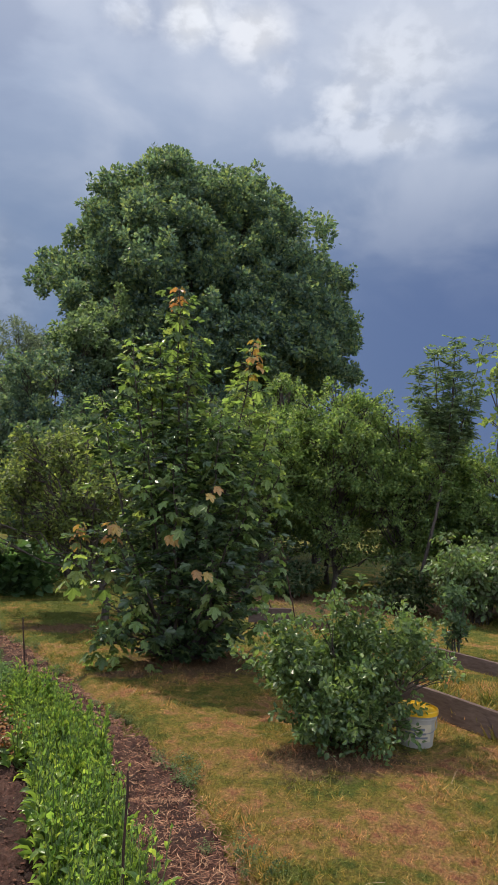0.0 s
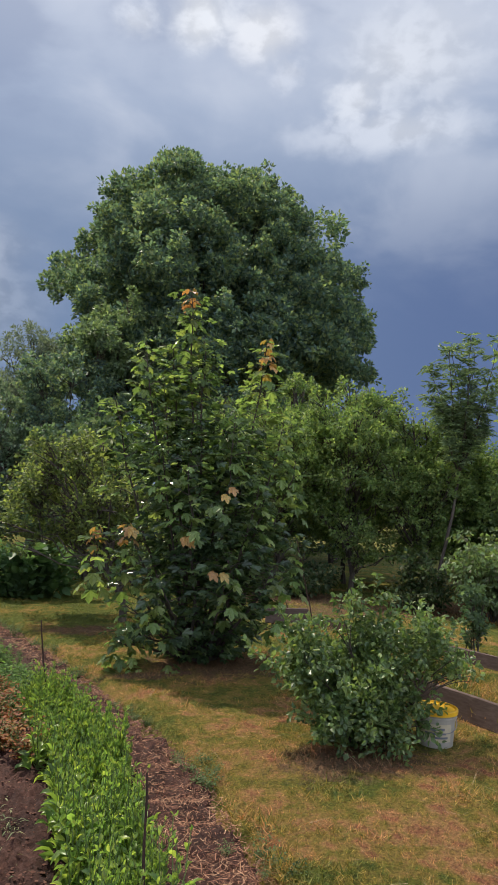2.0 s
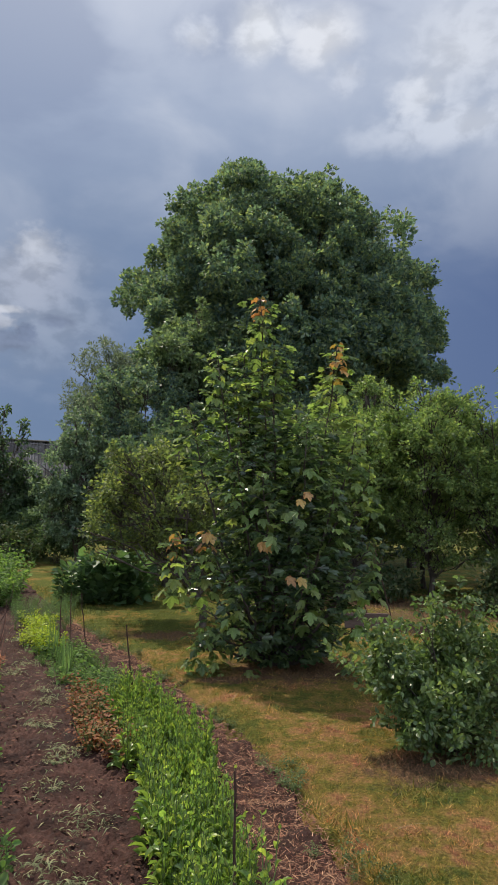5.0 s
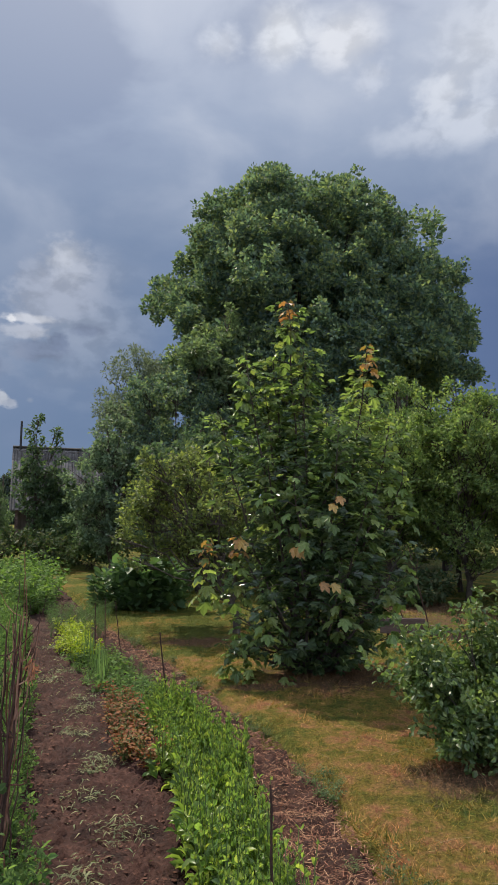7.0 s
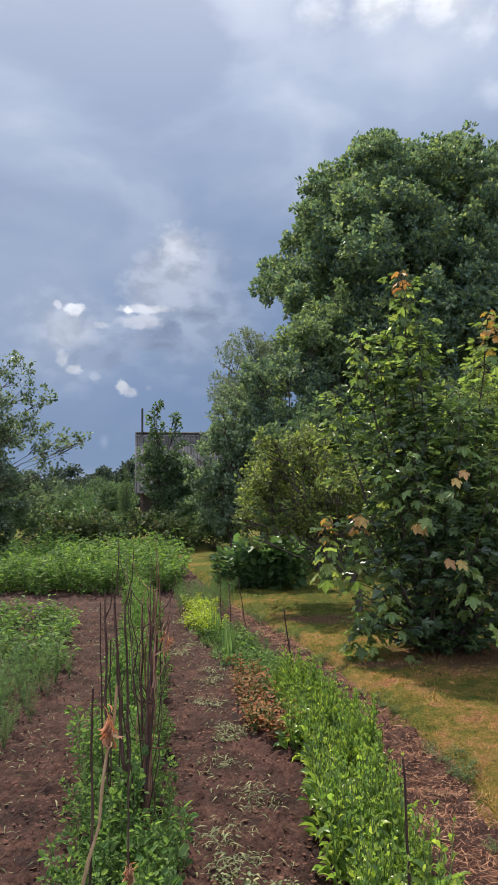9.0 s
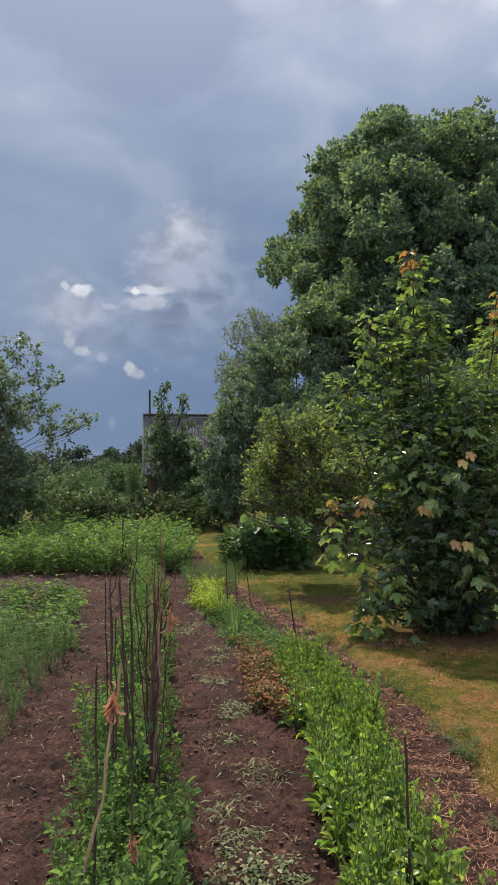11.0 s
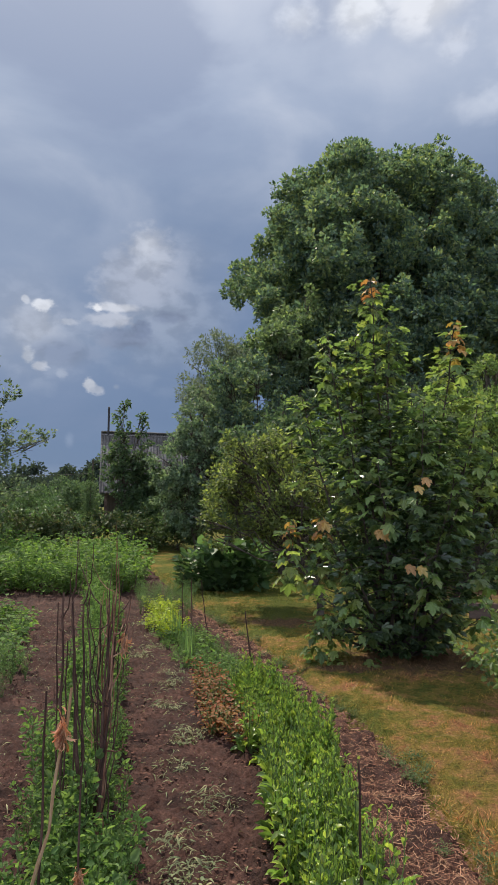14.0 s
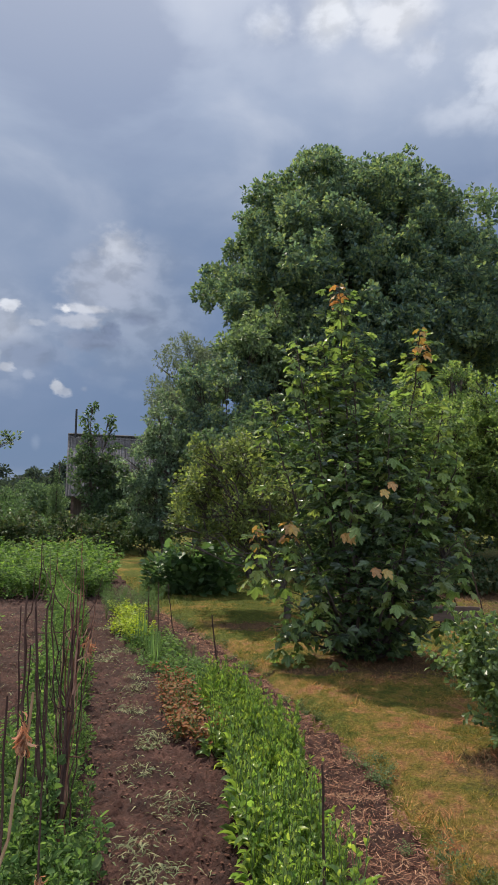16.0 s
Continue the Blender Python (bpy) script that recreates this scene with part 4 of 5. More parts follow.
for x, y in ((7.15, 8.45), (7.7, 8.05), (8.3, 7.7), (7.8, 9.0), (8.5, 8.5)):
    bush("raspberry_canes", (x, y, 0), blob(30, (0, 0, 0.68), (0.52, 0.45, 0.50), 0.20), 30, "raspberry", "pale green raspberry canes with drooping leaves", 0.085, 190, 12, (OVATE[0] * np.array((1.2, 1, 1.5)), OVATE[1]), droop=1.0)
bush("bramble", (6.45, 9.4, 0), blob(24, (0, 0, 0.42), (0.5, 0.4, 0.34), 0.18), 20, "bramble", "dark green bramble thicket in shade", 0.07, 230, 16)


# brambles added to darken the gap, where bare soil lies in shade
for x, y in ((4.0, 12.0), (5.0, 11.2), (3.2, 12.3)):
    bush("bramble", (x, y, 0), blob(16, (0, 0, 0.28), (0.8, 0.4, 0.22), 0.2), 10, "bramble", "low bramble undergrowth added to darken the shaded gap beneath the trees", 0.09, 200, 12)


def big_leaf_clump(name, at, n, length, spread, leafmat, label, upright=0.8, shape=OVATE, category="plant", rise=0.0):
    """A clump of long-stalked large leaves."""
    th = thing(name, at, label, category)
    a = rng.uniform(0, 2 * np.pi, n)
    r = spread * np.sqrt(rng.random(n))
    lean = np.stack([np.cos(a), np.sin(a)], -1) * r[:, None]
    h = length * rng.uniform(0.06, 1.0, n) * upright
    P = np.stack([lean[:, 0], lean[:, 1], h], -1)
    Y = np.stack([np.cos(a) * 0.6, np.sin(a) * 0.6, rng.uniform(-0.3, 0.9, n) + rise], -1) + rng.normal(0, 0.25, (n, 3))
    Z = np.stack([-np.cos(a) * 0.2, -np.sin(a) * 0.2, np.ones(n)], -1) + rng.normal(0, 0.3, (n, 3))
    child("foliage", raw_mesh("foliage", [(*place(shape, P, Y, Z, rng.uniform(0.6, 1.1, n) * length * 0.26), 0)], [M[leafmat]], True), th)
    ch = [(*tube(bend((p[0] * 0.3, p[1] * 0.3, -0.03), p, (0, 0, 0.05), 4), np.linspace(0.008, 0.004, 4), 4), 0) for p in P[:60]]
    child("stalk", raw_mesh("stalk", ch, [M["stem"]]), th)
    return th


for i, (x, y) in enumerate(((-0.22, 11.3), (0.15, 11.5), (0.5, 11.3), (0.15, 11.1))):
    big_leaf_clump("horseradish", (x, y, 0), 420, 0.86 * (0.9 + 0.08 * i), 0.42, "darkleaf", "tall horseradish clump with dark glossy leaves", shape=(OVATE[0] * np.array((0.9, 0.85, 1)), OVATE[1]), rise=0.05)
big_leaf_clump("daylily", (1.2, 10.7, 0), 90, 1.1, 0.05, "ash", "tuft of tall narrow green leaves in the lawn", 0.12, (SLIM[0] * np.array((0.5, 1, 1)), SLIM[1]), rise=1.6)


# ---- raised bed, bucket ----
def box_bm(size, bevel=0.004):
    bm = bmesh.new()
    bmesh.ops.create_cube(bm, size=1, matrix=Matrix.Diagonal((*size, 1)))
    bmesh.ops.bevel(bm, geom=bm.edges[:], offset=bevel, segments=1, affect="EDGES")
    return bm


def board(a, b, z, h, label):
    a, b = Vector(a), Vector(b)
    d = b - a
    th = thing("bed_board", ((a.x + b.x) / 2, (a.y + b.y) / 2, z), label, "board", "raised bed boards")
    th.rotation_euler = (0, 0, math.atan2(d.y, d.x))
    bm = box_bm((d.length, 0.035, h), 0.006)
    bmesh.ops.subdivide_edges(bm, edges=[e for e in bm.edges if e.calc_length() > 0.5 * d.length], cuts=14)
    for v in bm.verts:
        v.co.y += 0.008 * math.sin(v.co.x * 2.1) + rng.normal(0, 0.001)
        v.co.z += 0.006 * math.sin(v.co.x * 3.3 + 1) + rng.normal(0, 0.0015)
    part("plank", bm, M["board"], th)
    for k in (-0.32, 0.3):
        peg = part("peg", box_bm((0.035, 0.035, h + 0.1), 0.004), M["board"], th)
        peg.location = (k * d.length, 0.036, -0.04)


board((2.95, 6.3), (3.75, 2.95), 0.10, 0.21, "weathered brown plank edging a raised bed")
board((3.98, 8.3), (5.30, 4.4), 0.07, 0.15, "weathered brown plank edging a raised bed")
board((3.35, 8.5), (3.93, 8.35), 0.12, 0.20, "weathered brown plank edging a raised bed")


def bucket():
    th = thing("bucket", (2.91, 3.95, float(hills(2.91, 3.95)) - 0.005), "white plastic bucket with a yellow lid on the lawn", "bucket")

    th.scale = (1.09, 1.09, 0.91)

    def lathe(profile, seg=40):
        bm = bmesh.new()
        rings = [[bm.verts.new((r * math.cos(2 * math.pi * i / seg), r * math.sin(2 * math.pi * i / seg), z)) for i in range(seg)] for r, z in profile]
        for p, q in zip(rings, rings[1:]):
            for i in range(seg):
                bm.faces.new((p[i], p[(i + 1) % seg], q[(i + 1) % seg], q[i]))
        bm.faces.new(rings[-1])
        bm.faces.new(rings[0][::-1])
        return bm
    part("body", lathe([(0.105, 0), (0.112, 0.004), (0.128, 0.21), (0.136, 0.212), (0.136, 0.222), (0.129, 0.226), (0.131, 0.25)]), M["white"], th, smooth=False)
    lid = part("lid", lathe([(0.140, 0.238), (0.143, 0.240), (0.143, 0.268), (0.139, 0.274), (0.132, 0.274), (0.126, 0.262), (0.06, 0.260), (0.02, 0.262)]), M["yellow"], th, "ribbed yellow plastic lid")
    pts = [(0.141 * math.cos(a), 0.123 * math.sin(a), 0.215 + 0.10 * math.sin(a)) for a in np.linspace(math.pi, 2 * math.pi, 16)]
    # pale printed band with bars in place of the print
    face = math.atan2(-4.0, -2.84)

    def band(a0, a1, z0, z1, off):
        n = 14
        ang = face + np.linspace(a0, a1, n)
        rows = [np.stack([np.cos(ang) * (0.112 + 0.0762 * z + off), np.sin(ang) * (0.112 + 0.0762 * z + off), np.full(n, z)], -1) for z in (z0, z1)]
        i = np.arange(n - 1)
        return np.concatenate(rows), np.stack([i, i + 1, i + n + 1, i + n], -1), 0
    lab = child("printed_label", raw_mesh("printed_label", [band(-0.9, 0.9, 0.05, 0.18, 0.0015)], [M["label"]]), th, "cream printed band on the bucket")
    for a0, a1, z0, z1 in ((-0.6, 0.5, 0.135, 0.155), (-0.5, 0.6, 0.105, 0.120), (0.0, 0.7, 0.075, 0.09)):
        child("print_bar", raw_mesh("print_bar", [band(a0, a1, z0, z1, 0.003)], [M["print"]]), lab)
    child("handle", raw_mesh("handle", [(*tube(pts, [0.003] * 16, 6), 0)], [M["metal"]]), th, "thin wire handle")


bucket()


# ---- vegetable rows ----
def veg(name, variants, spots, label, category, group, leafmat, maker):
    """Plants of one kind: a few models, then copies with their own turn and size."""
    models = []
    for i in range(variants):
        P, Y, Z, S, shape, stems = maker()
        th = thing(name, (0, 0, 0), label, category, group)
        tagged(child("foliage", raw_mesh("foliage", [(*place(shape, P, Y, Z, S), 0)], [M[leafmat]], True), th), kind="stuff")
        if stems:
            tagged(child("stem", raw_mesh("stem", stems, [M["stem"]]), th), kind="stuff")
        models.append(th)
    for i, (x, y, s) in enumerate(spots):
        m = Matrix.Translation((x, y, float(soil_height(x, y)) - 0.005)) @ Matrix.Rotation(rng.uniform(0, 6.28), 4, "Z") @ Matrix.Diagonal((s, s, s * rng.uniform(0.88, 1.12), 1))
        if i < variants:
            models[i].matrix_basis = m
        else:
            copy_thing(models[int(rng.integers(variants))], m)



def pea_plant():
    stems, P, Y, Z, S = [], [], [], [], []
    for k in range(5):
        a = rng.uniform(0, 6.28)
        top = np.array((math.cos(a) * 0.10, math.sin(a) * 0.10, rng.uniform(0.30, 0.52)))
        pts = bend((0, 0, -0.02), top, rng.normal(0, 0.06, 3), 8, 0.012)
        stems.append((*tube(pts, np.linspace(0.004, 0.002, 8), 4), 0))
        for p in pts[1:]:
            for j in range(10):
                o = rand_unit(1)[0]
                o[2] = abs(o[2]) * 0.7
                P.append(p + o * rng.uniform(0.008, 0.045)), Y.append(o), Z.append(np.array((0, 0, 0.8)) + rng.normal(0, 0.6, 3)), S.append(0.015 + 0.030 * rng.random() ** 1.5)
    return (*[np.array(q) for q in (P, Y, Z, S)], (OVATE[0] * np.array((1.0, 1, 1.6)), OVATE[1]), stems)


def spinach_plant():
    stems, P, Y, Z, S = [], [], [], [], []
    for k in range(46):
        a = k * 2.4 + rng.random() * 0.5
        h = 0.02 + 0.24 * rng.random() ** 1.3
        out = np.array((math.cos(a), math.sin(a), rng.uniform(-0.1, 1.3))) + rng.normal(0, 0.35, 3)
        p = np.array((math.cos(a) * 0.05, math.sin(a) * 0.05, h))
        P.append(p), Y.append(out), Z.append(np.array((-math.cos(a) * 0.6, -math.sin(a) * 0.6, 1.0)) + rng.normal(0, 0.5, 3)), S.append(rng.uniform(0.042, 0.075) + 0.05 * max(0.0, 0.7 - h / 0.22))
    for k in range(8):
        top = np.array((rng.normal(0, 0.055), rng.normal(0, 0.055), rng.uniform(0.26, 0.46)))
        pts = bend((0, 0, 0), top, (0, 0, 0), 8, 0.006)
        stems.append((*tube(pts, np.linspace(0.0032, 0.0016, 8), 4), 0))
        for i, p in enumerate(pts[1:]):
            for j in range(2):
                o = rand_unit(1)[0]
                o[2] = abs(o[2]) + 0.8
                P.append(p), Y.append(o), Z.append(rand_unit(1)[0]), S.append(rng.uniform(0.7, 1.2) * (0.056 - 0.005 * i))
    return (*[np.array(q) for q in (P, Y, Z, S)], (FULL[0] * np.array((0.66, 1, 1.6)), FULL[1]), stems)


def bolting_plant():
    stems, P, Y, Z, S = [], [], [], [], []
    for k in range(12):
        a = rng.uniform(0, 6.28)
        top = np.array((math.cos(a) * 0.06, math.sin(a) * 0.06, rng.uniform(0.26, 0.46)))
        pts = bend((0, 0, -0.02), top, rng.normal(0, 0.01, 3), 9, 0.004)
        stems.append((*tube(pts, np.linspace(0.0028, 0.0012, 9), 4), 0))
        for i, p in enumerate(pts[1:]):
            for j in range(4):
                o = rand_unit(1)[0]
                o[2] = abs(o[2]) * 0.8 + 0.75
                P.append(p), Y.append(o), Z.append(rand_unit(1)[0] + np.array((0, 0, 0.6))), S.append(rng.uniform(0.6, 1.2) * (0.085 - 0.008 * i))
    return (*[np.array(q) for q in (P, Y, Z, S)], (OVATE[0] * np.array((0.5, 1, 1)), OVATE[1]), stems)


def onion_plant():
    stems, P, Y, Z, S = [], [], [], [], []
    for k in range(7):
        a = rng.uniform(0, 6.28)
        P.append(np.array((math.cos(a), math.sin(a), 0)) * 0.012), Y.append(np.array((math.cos(a) * 0.25, math.sin(a) * 0.25, 1.0))), Z.append(np.array((math.cos(a), math.sin(a), 0.1))), S.append(rng.uniform(0.25, 0.42))
    return (*[np.array(q) for q in (P, Y, Z, S)], (SLIM[0] * np.array((0.12, 1, 1)), SLIM[1]), stems)


def dill_plant():
    stems, P, Y, Z, S = [], [], [], [], []
    for k in range(6):
        a = rng.uniform(0, 6.28)
        top = np.array((math.cos(a) * 0.12, math.sin(a) * 0.12, rng.uniform(0.3, 0.5)))
        pts = bend((0, 0, -0.02), top, (0, 0, 0.05), 8, 0.006)
        stems.append((*tube(pts, np.linspace(0.004, 0.0015, 8), 4), 0))
        for p in pts[2:]:
            for j in range(9):
                o = rand_unit(1)[0]
                o[2] = abs(o[2]) * 0.7
                P.append(p + o * rng.uniform(0, 0.06)), Y.append(o + rng.normal(0, 0.3, 3)), Z.append(rand_unit(1)[0]), S.append(rng.uniform(0.03, 0.065))
    thin = (SLIM[0] * np.array((0.35, 1, 1)), SLIM[1])
    return (*[np.array(q) for q in (P, Y, Z, S)], thin, stems)


def leafy_plant(h, w, n, leaf):
    def make():
        stems, P, Y, Z, S = [], [], [], [], []
        for k in range(7):
            a = k * 2.4 + rng.random()
            top = np.array((math.cos(a) * w, math.sin(a) * w, h * rng.uniform(0.55, 1.0)))
            pts = bend((0, 0, -0.02), top, (0, 0, 0.15 * h), 7, 0.01)
            stems.append((*tube(pts, np.linspace(0.006, 0.002, 7), 4), 0))
            for p in pts[1:]:
                for j in range(max(1, n // 42)):
                    o = rand_unit(1)[0]
                    o[2] = o[2] * 0.35 - 0.05
                    P.append(p + o * rng.uniform(0.02, leaf * 1.4)), Y.append(o), Z.append(np.array((0, 0, 1)) + rng.normal(0, 0.35, 3)), S.append(rng.uniform(0.6, 1.1) * leaf)
        return (*[np.array(q) for q in (P, Y, Z, S)], OVATE, stems)
    return make


def row_x(y, ys, xs):
    return float(np.interp(y, ys, xs))


spots = []
for y in np.arange(1.7, 10.2, 0.14):
    cx = row_x(y, [1.5, 2.7, 3.5, 4.35, 6.0, 8.7, 10.2], [-0.35, -0.47, -0.63, -0.74, -0.95, -1.42, -1.75])
    for dx in (-0.15, 0.0, 0.13):
        spots.append((cx - 0.02 + dx + rng.normal(0, 0.03), y + rng.normal(0, 0.05), rng.uniform(0.75, 1.1) * (float(np.interp(y, [2.4, 2.8], [1.08, 0.74])) if dx > 0.1 else 1.0)))
rng.shuffle(spots)
veg("pea_plant", 5, spots, "low green pea plant among brush sticks", "pea plant", "pea row", "pea", pea_plant)

spots = []
for y in np.arange(1.7, 5.4, 0.12):
    a = row_x(y, [1.5, 2.7, 3.3, 4.1, 4.6, 5.4], [0.42, 0.40, 0.38, 0.33, 0.30, 0.18])
    b = row_x(y, [1.5, 2.7, 3.9, 4.5, 5.4], [0.64, 0.66, 0.68, 0.60, 0.32])
    for k in np.linspace(0, 1, 4):
        spots.append((a + (b - a) * k + rng.normal(0, 0.025), y + rng.normal(0, 0.04), rng.uniform(0.75, 1.1)))
rng.shuffle(spots)
spots = [(x, y, k * float(np.interp(y, [2.7, 3.6, 5.0], [1.05, 0.98, 0.86]))) for x, y, k in spots if (x - 0.56) ** 2 + (y - 2.2) ** 2 > 0.02]
bolted = [s for s in spots if rng.random() < float(np.interp(s[1], [2.4, 3.2, 4.0], [0.0, 0.4, 0.8]))]
spots = [s for s in spots if s not in bolted]
veg("bolting_spinach", 5, bolted, "spinach plant gone to seed on upright stalks", "spinach", "spinach row", "spinach", bolting_plant)
veg("spinach_plant", 6, spots, "bright green bolting spinach plant in a row", "spinach", "spinach row", "spinach", spinach_plant)

spots = [(row_x(y, [4.4, 6.0], [0.14, -0.14]) + rng.normal(0, 0.06), y, rng.uniform(0.85, 1.25)) for y in np.arange(4.3, 5.7, 0.085)]
veg("withered_plant", 3, spots, "withered reddish brown leafy plant on bare soil", "plant", "withered plants", "dry", leafy_plant(0.23, 0.12, 170, 0.034))
spots = []
for y in np.arange(5.1, 7.7, 0.11):
    cx = row_x(y, [5.1, 6.0, 7.7], [0.36, 0.06, -0.42])
    spots += [(cx + dx + rng.normal(0, 0.04), y, rng.uniform(0.32, 0.52)) for dx in (-0.22, -0.10, 0.02, 0.13, 0.24)]
rng.shuffle(spots)
veg("carrot_plant", 4, spots, "feathery green carrot top in a row", "carrot", "carrot row", "dill", dill_plant)
spots = []
for y in np.arange(5.2, 7.6, 0.13):
    cx = row_x(y, [5.2, 6.0, 7.6], [0.40, 0.16, -0.34])
    spots += [(cx + dx + rng.normal(0, 0.05), y + rng.normal(0, 0.04), rng.uniform(0.6, 1.1)) for dx in (-0.27, -0.13, 0.0, 0.14)]
rng.shuffle(spots)
veg("beet_plant", 4, spots, "low leafy green seedling in a mixed row", "plant", "mixed row", "pea", leafy_plant(0.16, 0.11, 110, 0.045))
spots = [(row_x(y, [6.2, 7.8], [-0.22, -0.48]) + rng.normal(0, 0.04), y, rng.uniform(0.8, 1.1)) for y in np.arange(6.2, 7.8, 0.11)]
veg("onion_plant", 3, spots, "onion plant with upright tubular leaves", "onion", "onion row", "dill", onion_plant)
spots = [(row_x(y, [7.3, 9.2], [-0.44, -0.72]) + rng.normal(0, 0.10), y, rng.uniform(0.7, 1.0)) for y in np.arange(7.4, 9.3, 0.055)]
veg("lettuce_plant", 3, spots, "yellow-green leafy plant in a row", "plant", "yellow-green plants", "lime", leafy_plant(0.30, 0.15, 250, 0.05))
spots = []
for y in np.arange(9.0, 11.2, 0.2):
    spots += [(row_x(y, [9.0, 11.2], [-0.72, -0.95]) + dx + rng.normal(0, 0.05), y, rng.uniform(0.5, 0.85)) for dx in (-0.25, -0.08, 0.1, 0.28, 0.42)]
veg("dill_plant", 3, spots, "feathery blue-green dill plant", "dill", "dill", "dill", dill_plant)
spots = []
for y in np.arange(3.5, 5.9, 0.14):
    for dx in np.arange(0.0, 0.95, 0.15):
        spots.append((row_x(y, [3.5, 5.7, 7.3], [-1.62, -1.72, -2.15]) - dx + rng.normal(0, 0.06), y + rng.normal(0, 0.07), rng.uniform(0.5, 1.05)))
spots = [s for s in spots if rng.random() < 0.9]
rng.shuffle(spots)
veg("dill_plant", 4, spots, "feathery blue-green dill plant", "dill", "dill", "dill", dill_plant)
spots = []
for y in np.arange(5.9, 8.7, 0.24):
    for dx in (0.1, 0.4, 0.75, 1.1, 1.5):
        spots.append((row_x(y, [6.0, 7.3, 9.3], [-1.74, -2.06, -2.6]) - dx + rng.normal(0, 0.08), y + rng.normal(0, 0.08), rng.uniform(0.7, 1.0)))
spots = [s for s in spots if rng.random() < 0.9]
rng.shuffle(spots)
veg("bean_plant", 4, spots, "leafy green bush bean plant", "bean", "bean rows", "potato", leafy_plant(0.42, 0.18, 120, 0.085))
spots = []
for y in np.arange(10.9, 16.3, 0.34):
    xr = row_x(y, [10.9, 16.2], [-1.15, -2.05])
    xl = row_x(y, [10.9, 16.2], [-5.4, -4.8])
    for x in np.arange(xl, xr, 0.32):
        spots.append((x + rng.normal(0, 0.06), y + rng.normal(0, 0.06), rng.uniform(0.85, 1.15) * float(np.interp(y, [11, 16], [0.92, 1.08]))))
rng.shuffle(spots)
veg("potato_plant", 6, spots, "full green potato plant in a patch", "potato", "potato patch", "potato", leafy_plant(0.58, 0.24, 250, 0.074))


# ---- brush sticks and stakes ----
def stick(base, top, r, mat, name, label, group, twigs=0, wob=0.005):
    b = np.array((base[0], base[1], -0.12))
    th = thing(name, b, label, "stick", group)
    t = np.array(top) - b
    pts = bend((0, 0, 0), t, rng.normal(0, 0.012, 3), 11, wob)
    child("shaft", raw_mesh("shaft", [(*tube(pts, np.linspace(r, r * 0.55, 11) * rng.uniform(0.85, 1.15, 11), 6), 0)], [M[mat]], True), th)
    for i in range(twigs):
        k = int(rng.integers(5, 11))
        side = rng.normal(0, 0.06)
        e = pts[k] + np.array((side, rng.normal(0, 0.06), rng.uniform(0.08, 0.32)))
        q = bend(pts[k], e, (side * 0.45, 0, -0.05), 7, 0.003)
        child("twig", raw_mesh("twig", [(*tube(q, np.linspace(r * 0.45, r * 0.15, 7), 5), 0)], [M[mat]]), th)
    return th


M["reddish"] = rough_mat("reddish_stick", (0.075, 0.032, 0.024), (0.20, 0.095, 0.062), (0.44, 0.27, 0.19), scale=14, fine=70, stretch=(1, 1, 0.2), bump=0.5)
PEA = "brush sticks in the pea row"
rng = np.random.default_rng(14)
for b, t, r, k in (((-0.668, 3.10), (-0.684, 3.10, 1.09), 0.0095, 1), ((-0.672, 3.12), (-0.713, 3.12, 1.04), 0.006, 2), ((-0.545, 3.10), (-0.640, 3.10, 1.04), 0.0115, 1), ((-0.636, 3.08), (-0.652, 3.08, 0.87), 0.006, 0),
                   ((-0.578, 3.12), (-0.593, 3.12, 1.03), 0.0085, 1), ((-0.600, 3.05), (-0.618, 3.05, 0.80), 0.005, 1), ((-0.500, 2.10), (-0.496, 2.10, 0.92), 0.0062, 0), ((-0.368, 2.10), (-0.381, 2.10, 0.955), 0.0048, 0), ((-0.72, 4.2), (-0.80, 4.2, 0.95), 0.006, 2)):
    stick(b, t, r, "stick", "pea_stick", "dead brown twiggy stick pushed into the pea row", PEA, k, 0.003)
# the tight bundle of dead brush, leaning and ragged at the top
for i in range(12):
    a = i * 2.4
    foot = (-0.472 + 0.008 * math.cos(a), 2.95 + 0.018 * math.sin(a))
    high = 0.86 + 0.31 * (i * 0.618 % 1)
    out = 0.021 + 0.040 * (i % 5 == 1)
    tip = (-0.470 + 0.045 * high + out * math.cos(a + 0.5), 2.95 + out * math.sin(a + 0.5), high)
    stick(foot, tip, 0.0046 + 0.0052 * (i * 0.377 % 1), ("reddish", "stick", "reddish")[i % 3], "pea_stick", "dead reddish brown stick in a loose bundle of brush", PEA, 3 + i % 3, 0.007)
for b, t, r in (((-0.470, 2.93), (-0.602, 2.92, 1.07), 0.0052), ((-0.466, 2.96), (-0.530, 2.95, 1.12), 0.0044), ((-0.458, 2.96), (-0.356, 2.95, 0.98), 0.0044), ((-0.448, 2.93), (-0.390, 2.98, 1.16), 0.0035)):
    stick(b, t, r, "stick", "pea_stick", "thin crooked dead twig leaning out of the brush bundle", PEA, 3, 0.010)
stick((-0.585, 2.08), (-0.417, 2.10, 0.93), 0.0082, "palestick", "pea_stick", "pale peeled stick leaning in the pea row", PEA, 0, 0.006)
stick((-0.60, 3.42), (-0.545, 3.40, 1.06), 0.0045, "palestick", "pea_stick", "pale peeled stick leaning in the pea row", PEA, 1)
